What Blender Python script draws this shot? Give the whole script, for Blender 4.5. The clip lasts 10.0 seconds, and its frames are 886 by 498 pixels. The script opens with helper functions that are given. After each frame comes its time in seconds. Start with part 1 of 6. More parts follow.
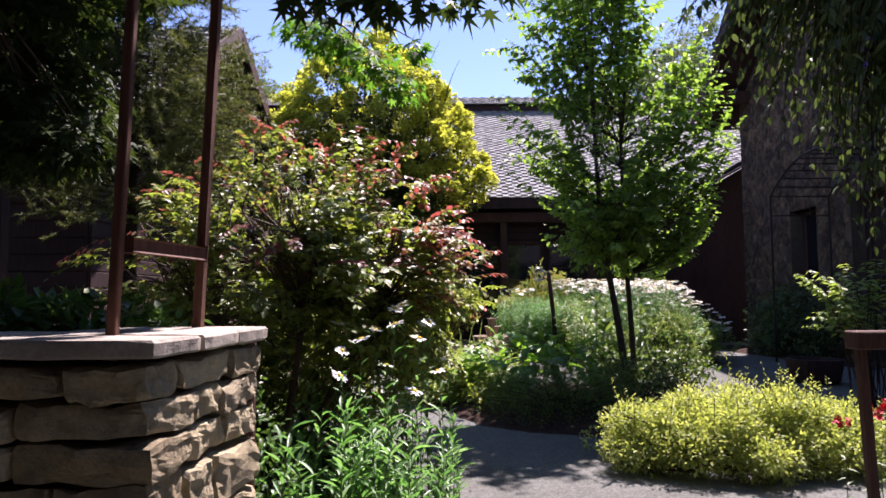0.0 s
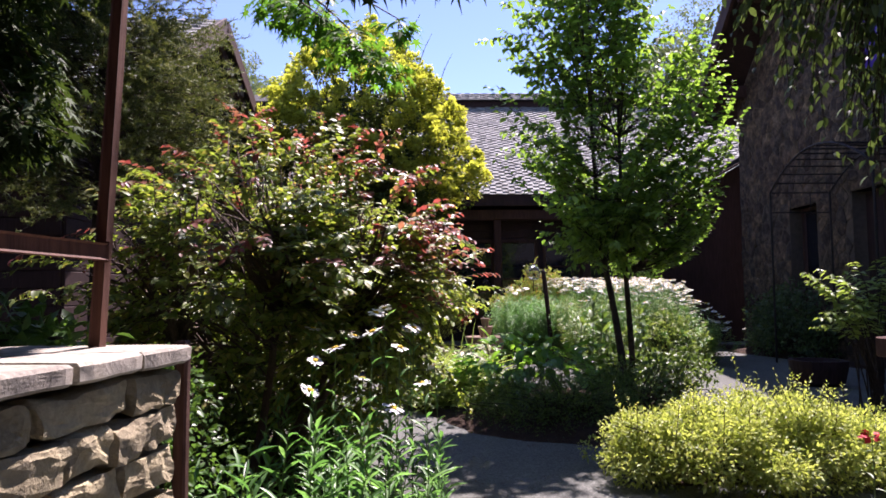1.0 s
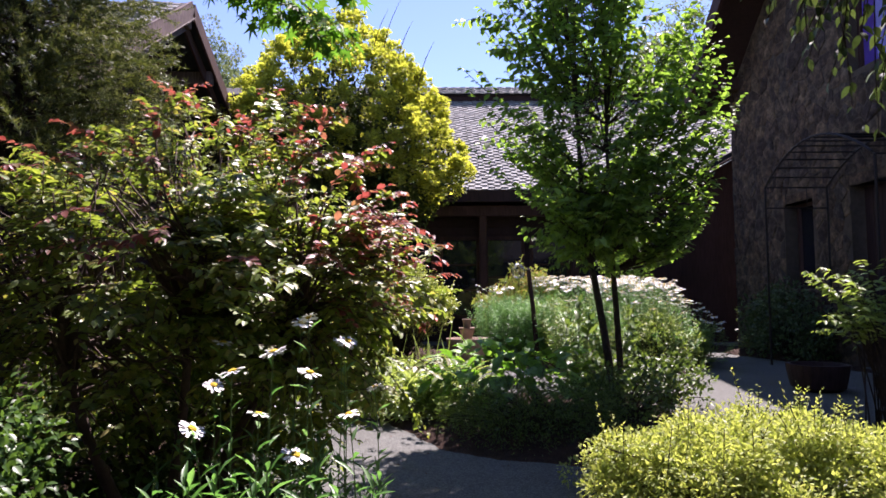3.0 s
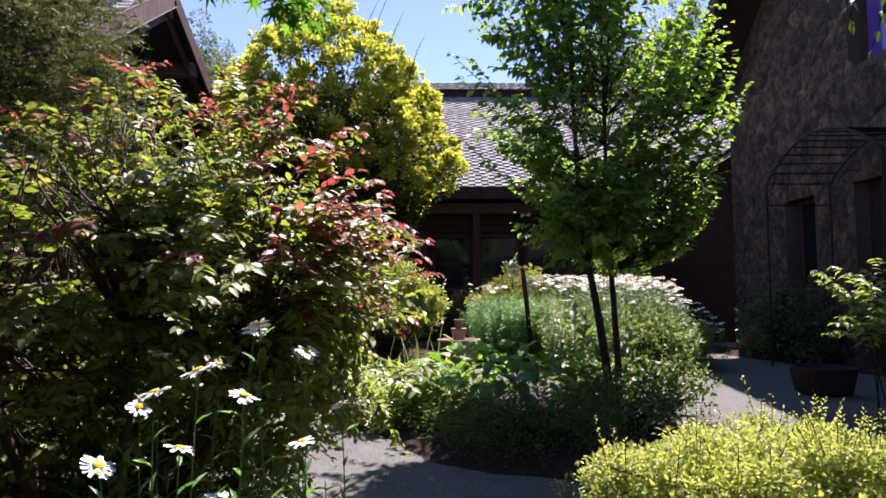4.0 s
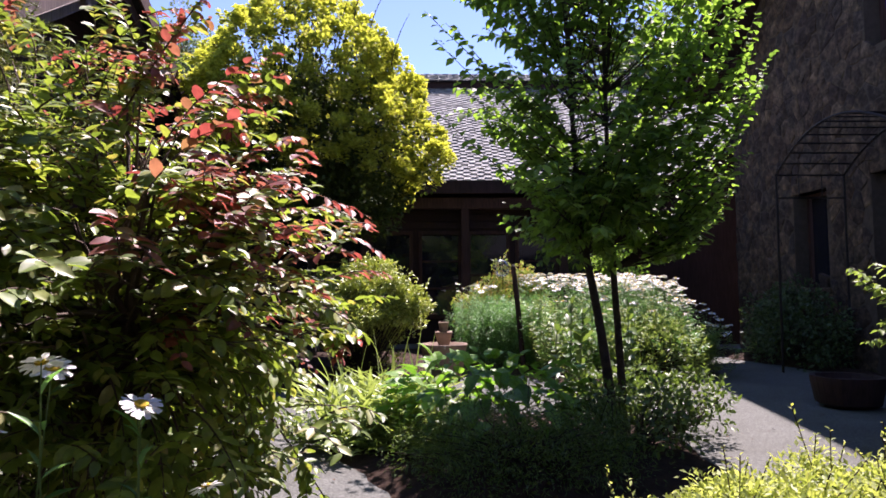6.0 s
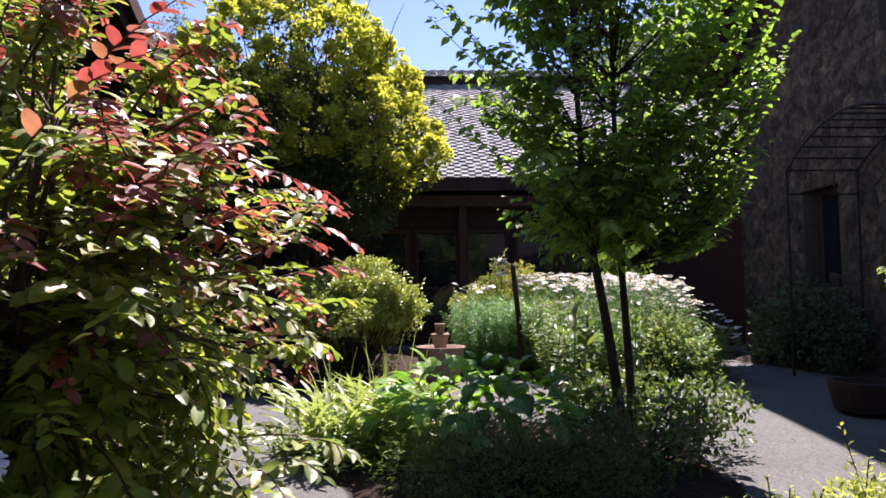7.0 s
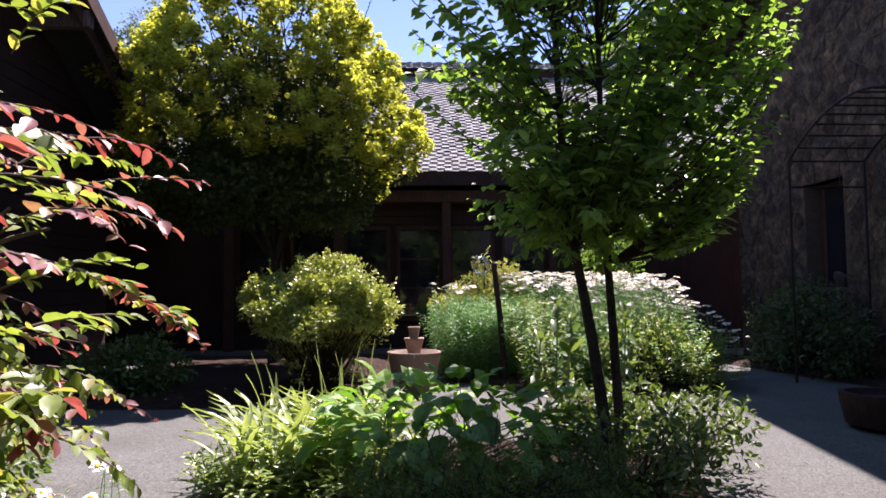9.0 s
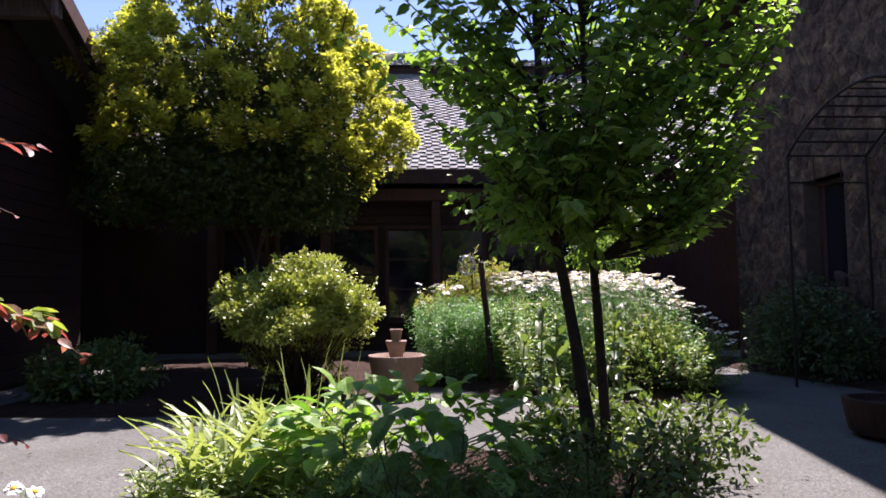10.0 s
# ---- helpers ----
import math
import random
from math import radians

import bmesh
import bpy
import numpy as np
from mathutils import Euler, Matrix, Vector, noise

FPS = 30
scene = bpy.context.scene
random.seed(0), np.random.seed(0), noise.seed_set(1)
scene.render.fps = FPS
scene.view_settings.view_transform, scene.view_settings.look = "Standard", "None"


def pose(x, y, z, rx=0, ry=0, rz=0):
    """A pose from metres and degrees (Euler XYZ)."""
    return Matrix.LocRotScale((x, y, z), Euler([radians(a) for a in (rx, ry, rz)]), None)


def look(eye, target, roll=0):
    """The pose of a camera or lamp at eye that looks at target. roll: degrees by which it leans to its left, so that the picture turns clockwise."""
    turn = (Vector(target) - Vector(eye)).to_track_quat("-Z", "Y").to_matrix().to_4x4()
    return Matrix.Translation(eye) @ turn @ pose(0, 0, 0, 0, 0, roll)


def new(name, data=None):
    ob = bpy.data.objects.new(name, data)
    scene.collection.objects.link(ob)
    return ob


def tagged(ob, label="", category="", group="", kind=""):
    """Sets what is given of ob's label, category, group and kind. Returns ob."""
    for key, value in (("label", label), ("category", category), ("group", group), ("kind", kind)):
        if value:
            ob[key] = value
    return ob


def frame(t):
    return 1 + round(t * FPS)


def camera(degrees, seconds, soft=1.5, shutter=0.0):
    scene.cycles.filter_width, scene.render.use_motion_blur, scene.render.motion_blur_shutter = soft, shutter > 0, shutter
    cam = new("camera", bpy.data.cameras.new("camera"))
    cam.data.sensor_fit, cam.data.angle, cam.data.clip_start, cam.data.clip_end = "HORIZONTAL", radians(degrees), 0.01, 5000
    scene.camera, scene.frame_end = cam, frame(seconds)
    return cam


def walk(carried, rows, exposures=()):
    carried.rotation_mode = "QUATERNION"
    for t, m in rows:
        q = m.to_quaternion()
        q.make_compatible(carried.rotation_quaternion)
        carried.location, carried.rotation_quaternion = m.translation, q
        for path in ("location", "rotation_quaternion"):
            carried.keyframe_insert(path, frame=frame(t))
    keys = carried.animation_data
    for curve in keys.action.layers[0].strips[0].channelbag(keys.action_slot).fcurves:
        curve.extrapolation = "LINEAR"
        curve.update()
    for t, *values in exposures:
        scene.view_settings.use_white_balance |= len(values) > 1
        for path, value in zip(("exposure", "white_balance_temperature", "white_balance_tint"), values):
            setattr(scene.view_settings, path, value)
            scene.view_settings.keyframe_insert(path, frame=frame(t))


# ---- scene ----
cam = camera(66.0, 10.0, soft=1.65)
PATH = [
    (0, (0.002, 0.177, 1.008), (0.004, 4.167, 1.292), -0.3),
    (0.5, (0.0, 0.339, 1.017), (0.022, 4.329, 1.295), -0.3),
    (1, (0.034, 0.469, 1.025), (0.07, 4.459, 1.299), -0.4),
    (1.5, (0.08, 0.585, 1.034), (0.13, 4.577, 1.304), -0.4),
    (2, (0.128, 0.698, 1.039), (0.19, 4.688, 1.305), -0.5),
    (2.5, (0.17, 0.829, 1.045), (0.244, 4.821, 1.309), -0.5),
    (4, (0.262, 1.295, 1.061), (0.378, 5.285, 1.313), -0.4),
    (4.5, (0.298, 1.472, 1.065), (0.428, 5.462, 1.315), -0.4),
    (5, (0.329, 1.668, 1.071), (0.471, 5.658, 1.319), -0.3),
    (5.5, (0.366, 1.857, 1.079), (0.518, 5.847, 1.323), -0.4),
    (7, (0.426, 2.424, 1.086), (0.6, 6.412, 1.328), -0.5),
    (7.5, (0.45, 2.582, 1.088), (0.628, 6.57, 1.33), -0.5),
    (8, (0.501, 2.75, 1.089), (0.691, 6.738, 1.329), -0.5),
    (8.5, (0.581, 2.909, 1.091), (0.779, 6.897, 1.329), -0.5),
    (9, (0.665, 3.058, 1.094), (0.875, 7.046, 1.332), -0.5),
    (9.5, (0.743, 3.207, 1.099), (0.961, 7.195, 1.337), -0.6),
    (10, (0.833, 3.384, 1.083), (1.055, 7.37, 1.329), -0.6),
]
walk(cam, [(t, look(eye, target, roll)) for t, eye, target, roll in PATH], [(0, 1.90, 6300, 37), (10, 1.90, 6300, 37)])

# ---- world, sun ----
SUN_DIR = Vector((0.48, 1.06, 1.85)).normalized()      # towards the sun
world = bpy.data.worlds.new("sky")
scene.world = world
world.use_nodes = True
wn = world.node_tree.nodes
sky = wn.new("ShaderNodeTexSky")
sky.sky_type, sky.sun_disc = "NISHITA", False
sky.sun_elevation = math.asin(SUN_DIR.z)
sky.sun_rotation = math.atan2(SUN_DIR.x, SUN_DIR.y)
sky.altitude, sky.air_density, sky.dust_density, sky.ozone_density = 900, 0.9, 0.15, 3.0
wn["Background"].inputs["Strength"].default_value = 0.071
world.node_tree.links.new(sky.outputs[0], wn["Background"].inputs["Color"])
sun = new("sun", bpy.data.lights.new("sun", "SUN"))
sun.data.energy, sun.data.angle, sun.data.color = 4.1, radians(0.55), (1.0, 0.95, 0.86)
sun.matrix_world = look(SUN_DIR * 40, (0, 0, 0))


# ---- materials ----
def material(name, rough=0.8, spec=0.3, metal=0.0):
    m = bpy.data.materials.new(name)
    m.use_nodes = True
    p = m.node_tree.nodes["Principled BSDF"]
    p.inputs["Roughness"].default_value = rough
    p.inputs["Specular IOR Level"].default_value = spec
    p.inputs["Metallic"].default_value = metal
    return m, m.node_tree.nodes, m.node_tree.links, p


def ramp(nodes, stops):
    r = nodes.new("ShaderNodeValToRGB")
    e = r.color_ramp.elements
    while len(e) < len(stops):
        e.new(0.5)
    for el, (pos, col) in zip(e, stops):
        el.position, el.color = pos, (*col, 1)
    return r


def noise_tex(nodes, links, scale, detail=6.0, rough=0.6, coord="Object", stretch=None):
    n = nodes.new("ShaderNodeTexNoise")
    n.inputs["Scale"].default_value, n.inputs["Detail"].default_value, n.inputs["Roughness"].default_value = scale, detail, rough
    c = nodes.new("ShaderNodeTexCoord")
    src = c.outputs[coord]
    if stretch:
        mp = nodes.new("ShaderNodeMapping")
        mp.inputs["Scale"].default_value = stretch
        links.new(src, mp.inputs[0])
        src = mp.outputs[0]
    links.new(src, n.inputs["Vector"])
    return n


def mixed(nodes, links, a, b, fac, mode="MIX"):
    mx = nodes.new("ShaderNodeMix")
    mx.data_type, mx.blend_type = "RGBA", mode
    for sock, v in ((mx.inputs[0], fac), (mx.inputs[6], a), (mx.inputs[7], b)):
        if isinstance(v, (int, float)):
            sock.default_value = v
        elif isinstance(v, tuple):
            sock.default_value = (*v, 1)
        else:
            links.new(v, sock)
    return mx.outputs[2]


def bumped(nodes, links, p, height, strength, distance):
    b = nodes.new("ShaderNodeBump")
    b.inputs["Strength"].default_value, b.inputs["Distance"].default_value = strength, distance
    links.new(height, b.inputs["Height"])
    links.new(b.outputs[0], p.inputs["Normal"])


def leaf_material(name, stops, gloss=0.42, spec=0.45, through_light=0.52, tint=(1.55, 1.5, 0.75)):
    """Leaves: every leaf its own shade from the ramp, light passing through."""
    m, n, l, p = material(name, gloss, spec)
    g = n.new("ShaderNodeNewGeometry")
    r = ramp(n, stops)
    l.new(g.outputs["Random Per Island"], r.inputs[0])
    spots = noise_tex(n, l, 45.0, 3.0)
    shade = ramp(n, [(0.3, (0.72, 0.72, 0.72)), (0.7, (1.1, 1.1, 1.1))])
    l.new(spots.outputs["Fac"], shade.inputs[0])
    col = mixed(n, l, r.outputs[0], shade.outputs[0], 1.0, "MULTIPLY")
    l.new(col, p.inputs["Base Color"])
    tr = n.new("ShaderNodeBsdfTranslucent")
    l.new(mixed(n, l, col, tint, 1.0, "MULTIPLY"), tr.inputs["Color"])
    ms = n.new("ShaderNodeMixShader")
    ms.inputs[0].default_value = through_light
    l.new(p.outputs[0], ms.inputs[1])
    l.new(tr.outputs[0], ms.inputs[2])
    l.new(ms.outputs[0], n["Material Output"].inputs["Surface"])
    return m


def stone_material(name, stops, scale=9.0, rough=0.9, bump=0.5, per_object=True, contrast=1.0):
    m, n, l, p = material(name, rough, 0.25)
    if per_object:
        src = n.new("ShaderNodeObjectInfo").outputs["Random"]
    else:
        src = n.new("ShaderNodeNewGeometry").outputs["Random Per Island"]
    r = ramp(n, stops)
    l.new(src, r.inputs[0])
    big = noise_tex(n, l, scale, 8.0, 0.65)
    lift = 1.0 / contrast
    sh = ramp(n, [(0.3, (0.55 * lift, 0.52 * lift, 0.5 * lift)), (0.5, (0.95, 0.93, 0.9)), (0.7, (1.2 * contrast, 1.15 * contrast, 1.05 * contrast))])
    l.new(big.outputs["Fac"], sh.inputs[0])
    fine = noise_tex(n, l, scale * 9, 5.0, 0.7)
    sh2 = ramp(n, [(0.3, (0.75, 0.75, 0.75)), (0.7, (1.15, 1.15, 1.15))])
    l.new(fine.outputs["Fac"], sh2.inputs[0])
    c = mixed(n, l, mixed(n, l, r.outputs[0], sh.outputs[0], 1.0, "MULTIPLY"), sh2.outputs[0], 1.0, "MULTIPLY")
    l.new(c, p.inputs["Base Color"])
    bumped(n, l, p, mixed(n, l, big.outputs["Fac"], fine.outputs["Fac"], 0.4), bump, 0.02)
    return m


def wood_material(name, dark, light, stretch=(40, 40, 4), rough=0.75):
    m, n, l, p = material(name, rough, 0.25)
    grain = noise_tex(n, l, 1.0, 8.0, 0.65, stretch=stretch)
    r = ramp(n, [(0.3, dark), (0.7, light)])
    l.new(grain.outputs["Fac"], r.inputs[0])
    big = noise_tex(n, l, 1.6, 4.0)
    sh = ramp(n, [(0.3, (0.65, 0.65, 0.65)), (0.7, (1.15, 1.15, 1.15))])
    l.new(big.outputs["Fac"], sh.inputs[0])
    l.new(mixed(n, l, r.outputs[0], sh.outputs[0], 1.0, "MULTIPLY"), p.inputs["Base Color"])
    bumped(n, l, p, grain.outputs["Fac"], 0.4, 0.006)
    return m


def gravel_material():
    m, n, l, p = material("path_chippings", 0.92, 0.2)
    v = n.new("ShaderNodeTexVoronoi")
    v.inputs["Scale"].default_value = 110.0
    c = n.new("ShaderNodeTexCoord")
    l.new(c.outputs["Object"], v.inputs["Vector"])
    bw = n.new("ShaderNodeRGBToBW")
    l.new(v.outputs["Color"], bw.inputs[0])
    grit = ramp(n, [(0.1, (0.066, 0.071, 0.061)), (0.5, (0.099, 0.105, 0.091)), (0.95, (0.160, 0.167, 0.147))])
    l.new(bw.outputs[0], grit.inputs[0])
    big = noise_tex(n, l, 1.3, 6.0)
    sh = ramp(n, [(0.3, (0.78, 0.76, 0.74)), (0.7, (1.08, 1.08, 1.1))])
    l.new(big.outputs["Fac"], sh.inputs[0])
    fine = noise_tex(n, l, 160.0, 3.0)
    sh2 = ramp(n, [(0.3, (0.82, 0.82, 0.82)), (0.7, (1.14, 1.14, 1.14))])
    l.new(fine.outputs["Fac"], sh2.inputs[0])
    col = mixed(n, l, mixed(n, l, grit.outputs[0], sh.outputs[0], 1.0, "MULTIPLY"), sh2.outputs[0], 1.0, "MULTIPLY")
    l.new(col, p.inputs["Base Color"])
    bumped(n, l, p, mixed(n, l, v.outputs["Distance"], fine.outputs["Fac"], 0.5), 0.5, 0.004)
    return m


def plain_material(name, c1, c2, scale=8.0, rough=0.8, spec=0.3, metal=0.0, bump=0.3, dist=0.01):
    m, n, l, p = material(name, rough, spec, metal)
    a = noise_tex(n, l, scale, 7.0, 0.65)
    b = noise_tex(n, l, scale * 12, 4.0, 0.6)
    r = ramp(n, [(0.3, c1), (0.72, c2)])
    l.new(mixed(n, l, a.outputs["Fac"], b.outputs["Fac"], 0.35), r.inputs[0])
    l.new(r.outputs[0], p.inputs["Base Color"])
    if bump:
        bumped(n, l, p, b.outputs["Fac"], bump, dist)
    return m


def glass_material(name, tint, rough=0.04):
    m, n, l, p = material(name, rough, 0.6)
    w = noise_tex(n, l, 2.5, 2.0)
    r = ramp(n, [(0.3, tint), (0.7, tuple(c * 1.5 for c in tint))])
    l.new(w.outputs["Fac"], r.inputs[0])
    l.new(r.outputs[0], p.inputs["Base Color"])
    bumped(n, l, p, w.outputs["Fac"], 0.03, 0.02)
    return m


M_GRAVEL = gravel_material()
M_MULCH = plain_material("mulch", (0.018, 0.012, 0.009), (0.10, 0.06, 0.04), 14.0, 0.95, 0.15, 0, 1.0, 0.03)
M_SOIL = plain_material("planter_soil", (0.03, 0.022, 0.016), (0.16, 0.12, 0.09), 22.0, 0.95, 0.15, 0, 1.0, 0.03)
M_WALLSTONE = stone_material("sandstone", [(0.0, (0.24, 0.20, 0.125)), (0.35, (0.40, 0.35, 0.22)), (0.7, (0.33, 0.29, 0.195)), (1.0, (0.49, 0.43, 0.27))], 14.0, 0.9, 0.8)
M_CAP = stone_material("flagstone_cap", [(0.0, (0.30, 0.28, 0.24)), (1.0, (0.40, 0.375, 0.32))], 12.0, 0.85, 0.35)
M_MORTAR = plain_material("mortar", (0.06, 0.055, 0.05), (0.14, 0.13, 0.12), 20.0, 0.95, 0.1, 0, 0.6)
RUBBLE_STOPS = [(0.0, (0.042, 0.029, 0.023)), (0.25, (0.086, 0.057, 0.036)), (0.5, (0.058, 0.046, 0.038)), (0.75, (0.122, 0.086, 0.054)), (1.0, (0.054, 0.038, 0.031))]
M_RUBBLE = stone_material("rubble_stone", RUBBLE_STOPS, 9.0, 0.92, 1.0, contrast=2.0)
M_RUBBLE_JOINT = plain_material("rubble_joint", (0.066, 0.050, 0.038), (0.128, 0.100, 0.074), 16.0, 0.95, 0.1, 0, 0.6)
M_SHINGLE = stone_material("roof_shingle", [(0.0, (0.148, 0.158, 0.154)), (0.5, (0.222, 0.236, 0.229)), (1.0, (0.31, 0.328, 0.316))], 5.0, 0.85, 0.4, False)
M_SHINGLE_ONE = stone_material("roof_shingle_single", [(0.0, (0.148, 0.158, 0.154)), (0.5, (0.222, 0.236, 0.229)), (1.0, (0.31, 0.328, 0.316))], 5.0, 0.85, 0.4, True)
M_FELT = plain_material("roof_felt", (0.015, 0.015, 0.016), (0.04, 0.04, 0.04), 9.0, 0.9)
M_TIMBER = wood_material("dark_timber", (0.020, 0.010, 0.009), (0.048, 0.024, 0.021))
M_BARGE = wood_material("weathered_barge", (0.06, 0.04, 0.035), (0.16, 0.115, 0.10))
M_POST_DARK = wood_material("dark_post", (0.05, 0.022, 0.016), (0.12, 0.06, 0.042), (90, 90, 8))
M_BARGE_DARK = wood_material("stained_barge", (0.03, 0.014, 0.011), (0.085, 0.04, 0.03))
M_STAKE = wood_material("redwood_stake", (0.06, 0.024, 0.016), (0.15, 0.066, 0.04), (90, 90, 8))
M_BARK = plain_material("bark", (0.022, 0.016, 0.012), (0.09, 0.065, 0.05), 26.0, 0.92, 0.2, 0, 1.0, 0.012)
M_BARK_SMOOTH = plain_material("smooth_bark", (0.05, 0.035, 0.028), (0.14, 0.10, 0.08), 20.0, 0.85, 0.25, 0, 0.6, 0.008)
M_IRON = plain_material("iron", (0.012, 0.011, 0.011), (0.04, 0.03, 0.026), 30.0, 0.55, 0.5, 0.7, 0.4, 0.003)
M_TERRACOTTA = plain_material("terracotta", (0.17, 0.115, 0.085), (0.34, 0.25, 0.19), 9.0, 0.85, 0.2, 0, 0.4)
M_GLASS = glass_material("window_glass", (0.012, 0.012, 0.016))
# the violet-blue base colour paints the sky's reflection into the panes
M_GLASS_SKY = glass_material("sky_reflection_glass", (0.09, 0.05, 0.24), 0.05)
M_STEM = plain_material("green_stem", (0.09, 0.15, 0.05), (0.16, 0.23, 0.08), 30.0, 0.6)
M_PETAL = plain_material("white_petal", (0.72, 0.72, 0.70), (0.86, 0.86, 0.84), 30.0, 0.6, 0.3, 0, 0)
M_DISC = plain_material("yellow_disc", (0.45, 0.30, 0.02), (0.75, 0.55, 0.05), 60.0, 0.8, 0.2, 0, 0.8, 0.004)
M_RED_FLOWER = plain_material("red_petal", (0.45, 0.02, 0.03), (0.65, 0.05, 0.05), 30.0, 0.6)

L_CRAPE = leaf_material("crape_leaf", [(0.0, (0.11, 0.165, 0.04)), (0.4, (0.18, 0.26, 0.06)), (0.75, (0.25, 0.33, 0.08)), (1.0, (0.35, 0.32, 0.12))], 0.46, 0.48, 0.42, (1.55, 1.55, 0.62))
L_CRAPE_RED = leaf_material("crape_young_leaf", [(0.0, (0.24, 0.075, 0.07)), (0.4, (0.32, 0.12, 0.105)), (0.7, (0.34, 0.19, 0.14)), (1.0, (0.26, 0.23, 0.10))], 0.45, 0.4, 0.45, (1.35, 0.8, 0.65))
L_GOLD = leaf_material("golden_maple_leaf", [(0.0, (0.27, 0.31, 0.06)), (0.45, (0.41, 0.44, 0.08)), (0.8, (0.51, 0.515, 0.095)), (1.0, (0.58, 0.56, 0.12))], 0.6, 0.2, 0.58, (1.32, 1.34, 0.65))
# inner leaves: greener by nature, darkened further to paint in the crown's shade
L_GOLD_SHADE = leaf_material("shade_toned_maple_leaf", [(0.0, (0.040, 0.066, 0.017)), (1.0, (0.088, 0.122, 0.03))], 0.55, 0.2, 0.25)
L_TREE = leaf_material("hornbeam_leaf", [(0.0, (0.080, 0.142, 0.048)), (0.5, (0.134, 0.222, 0.066)), (1.0, (0.20, 0.305, 0.088))], 0.5, 0.26, 0.52, (1.8, 1.95, 0.6))
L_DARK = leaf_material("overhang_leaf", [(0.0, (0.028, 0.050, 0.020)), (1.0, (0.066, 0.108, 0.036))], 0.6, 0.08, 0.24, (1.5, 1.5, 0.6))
L_VIVID = leaf_material("vivid_overhang_leaf", [(0.0, (0.05, 0.13, 0.03)), (1.0, (0.11, 0.24, 0.045))], 0.55, 0.2, 0.55, (1.5, 1.6, 0.5))
L_WEEP = leaf_material("weeping_leaf", [(0.0, (0.045, 0.08, 0.035)), (1.0, (0.115, 0.175, 0.065))], 0.5, 0.3, 0.22)
L_CONIFER = leaf_material("conifer_needle", [(0.0, (0.045, 0.070, 0.024)), (0.6, (0.105, 0.135, 0.045)), (1.0, (0.20, 0.225, 0.085))], 0.6, 0.3, 0.25)
L_SHRUB = leaf_material("box_leaf", [(0.0, (0.20, 0.27, 0.05)), (0.5, (0.33, 0.41, 0.08)), (1.0, (0.50, 0.55, 0.15))], 0.42, 0.4, 0.22)
L_SPIREA = leaf_material("spirea_leaf", [(0.0, (0.24, 0.31, 0.08)), (0.5, (0.36, 0.43, 0.13)), (1.0, (0.50, 0.55, 0.22))], 0.5, 0.3, 0.42)
L_FLAME = leaf_material("goldflame_leaf", [(0.0, (0.15, 0.23, 0.05)), (0.75, (0.28, 0.34, 0.09)), (1.0, (0.42, 0.20, 0.10))], 0.5, 0.3, 0.4)
L_DAISY = leaf_material("daisy_leaf", [(0.0, (0.075, 0.18, 0.055)), (0.5, (0.13, 0.28, 0.085)), (1.0, (0.24, 0.42, 0.16))], 0.42, 0.45, 0.40, (1.25, 1.5, 0.75))
L_DAISY_WARM = leaf_material("yellow_green_leaf", [(0.0, (0.13, 0.20, 0.05)), (0.5, (0.21, 0.31, 0.08)), (1.0, (0.33, 0.43, 0.13))], 0.45, 0.4, 0.42)
L_LILY = leaf_material("daylily_leaf", [(0.0, (0.151, 0.240, 0.074)), (0.5, (0.252, 0.345, 0.118)), (1.0, (0.403, 0.480, 0.209))], 0.4, 0.45, 0.35)
L_LOW = leaf_material("dark_groundcover_leaf", [(0.0, (0.055, 0.105, 0.028)), (1.0, (0.15, 0.235, 0.055))], 0.45, 0.4, 0.35)
L_FAR = leaf_material("far_tree_leaf", [(0.0, (0.084, 0.128, 0.074)), (1.0, (0.202, 0.255, 0.141))], 0.6, 0.2, 0.3)
L_IVY = leaf_material("planter_leaf", [(0.0, (0.045, 0.10, 0.026)), (1.0, (0.10, 0.205, 0.048))], 0.4, 0.45, 0.4)


# ---- mesh tools ----
RNG = np.random.default_rng(11)


def unit(a):
    return a / np.maximum(np.linalg.norm(a, axis=-1, keepdims=True), 1e-9)


class Soup:
    """Triangles gathered with their material slots, then made into one mesh."""

    def __init__(self):
        self.v, self.f, self.m, self.count = [], [], [], 0

    def add(self, verts, tris, slot=0):
        verts, tris = np.asarray(verts, float), np.asarray(tris, int)
        self.v.append(verts)
        self.f.append(tris + self.count)
        self.m.append(np.full(len(tris), slot))
        self.count += len(verts)
        return self

    def mesh(self, name, mats, smooth=False):
        v, f, m = np.concatenate(self.v), np.concatenate(self.f), np.concatenate(self.m)
        me = bpy.data.meshes.new(name)
        me.vertices.add(len(v))
        me.vertices.foreach_set("co", v.astype(np.float32).ravel())
        me.loops.add(f.size)
        me.loops.foreach_set("vertex_index", f.astype(np.int32).ravel())
        me.polygons.add(len(f))
        me.polygons.foreach_set("loop_start", np.arange(0, f.size, 3, dtype=np.int32))
        me.polygons.foreach_set("material_index", m.astype(np.int32))
        me.polygons.foreach_set("use_smooth", np.full(len(f), smooth))
        for mat in (mats if isinstance(mats, (list, tuple)) else [mats]):
            me.materials.append(mat)
        me.update(calc_edges=True)
        me.validate()
        return me


def thing(name, base, label, category, group="", kind=""):
    ob = new(name)
    ob.location = base
    ob.empty_display_size = 0.1
    return tagged(ob, label, category, group, kind)


def under(ob, parent):
    """Hangs ob, made in world coordinates, under parent, whose place is known."""
    ob.parent = parent
    if parent.parent is None:
        ob.matrix_parent_inverse = Matrix.Translation(-parent.location)
    return ob


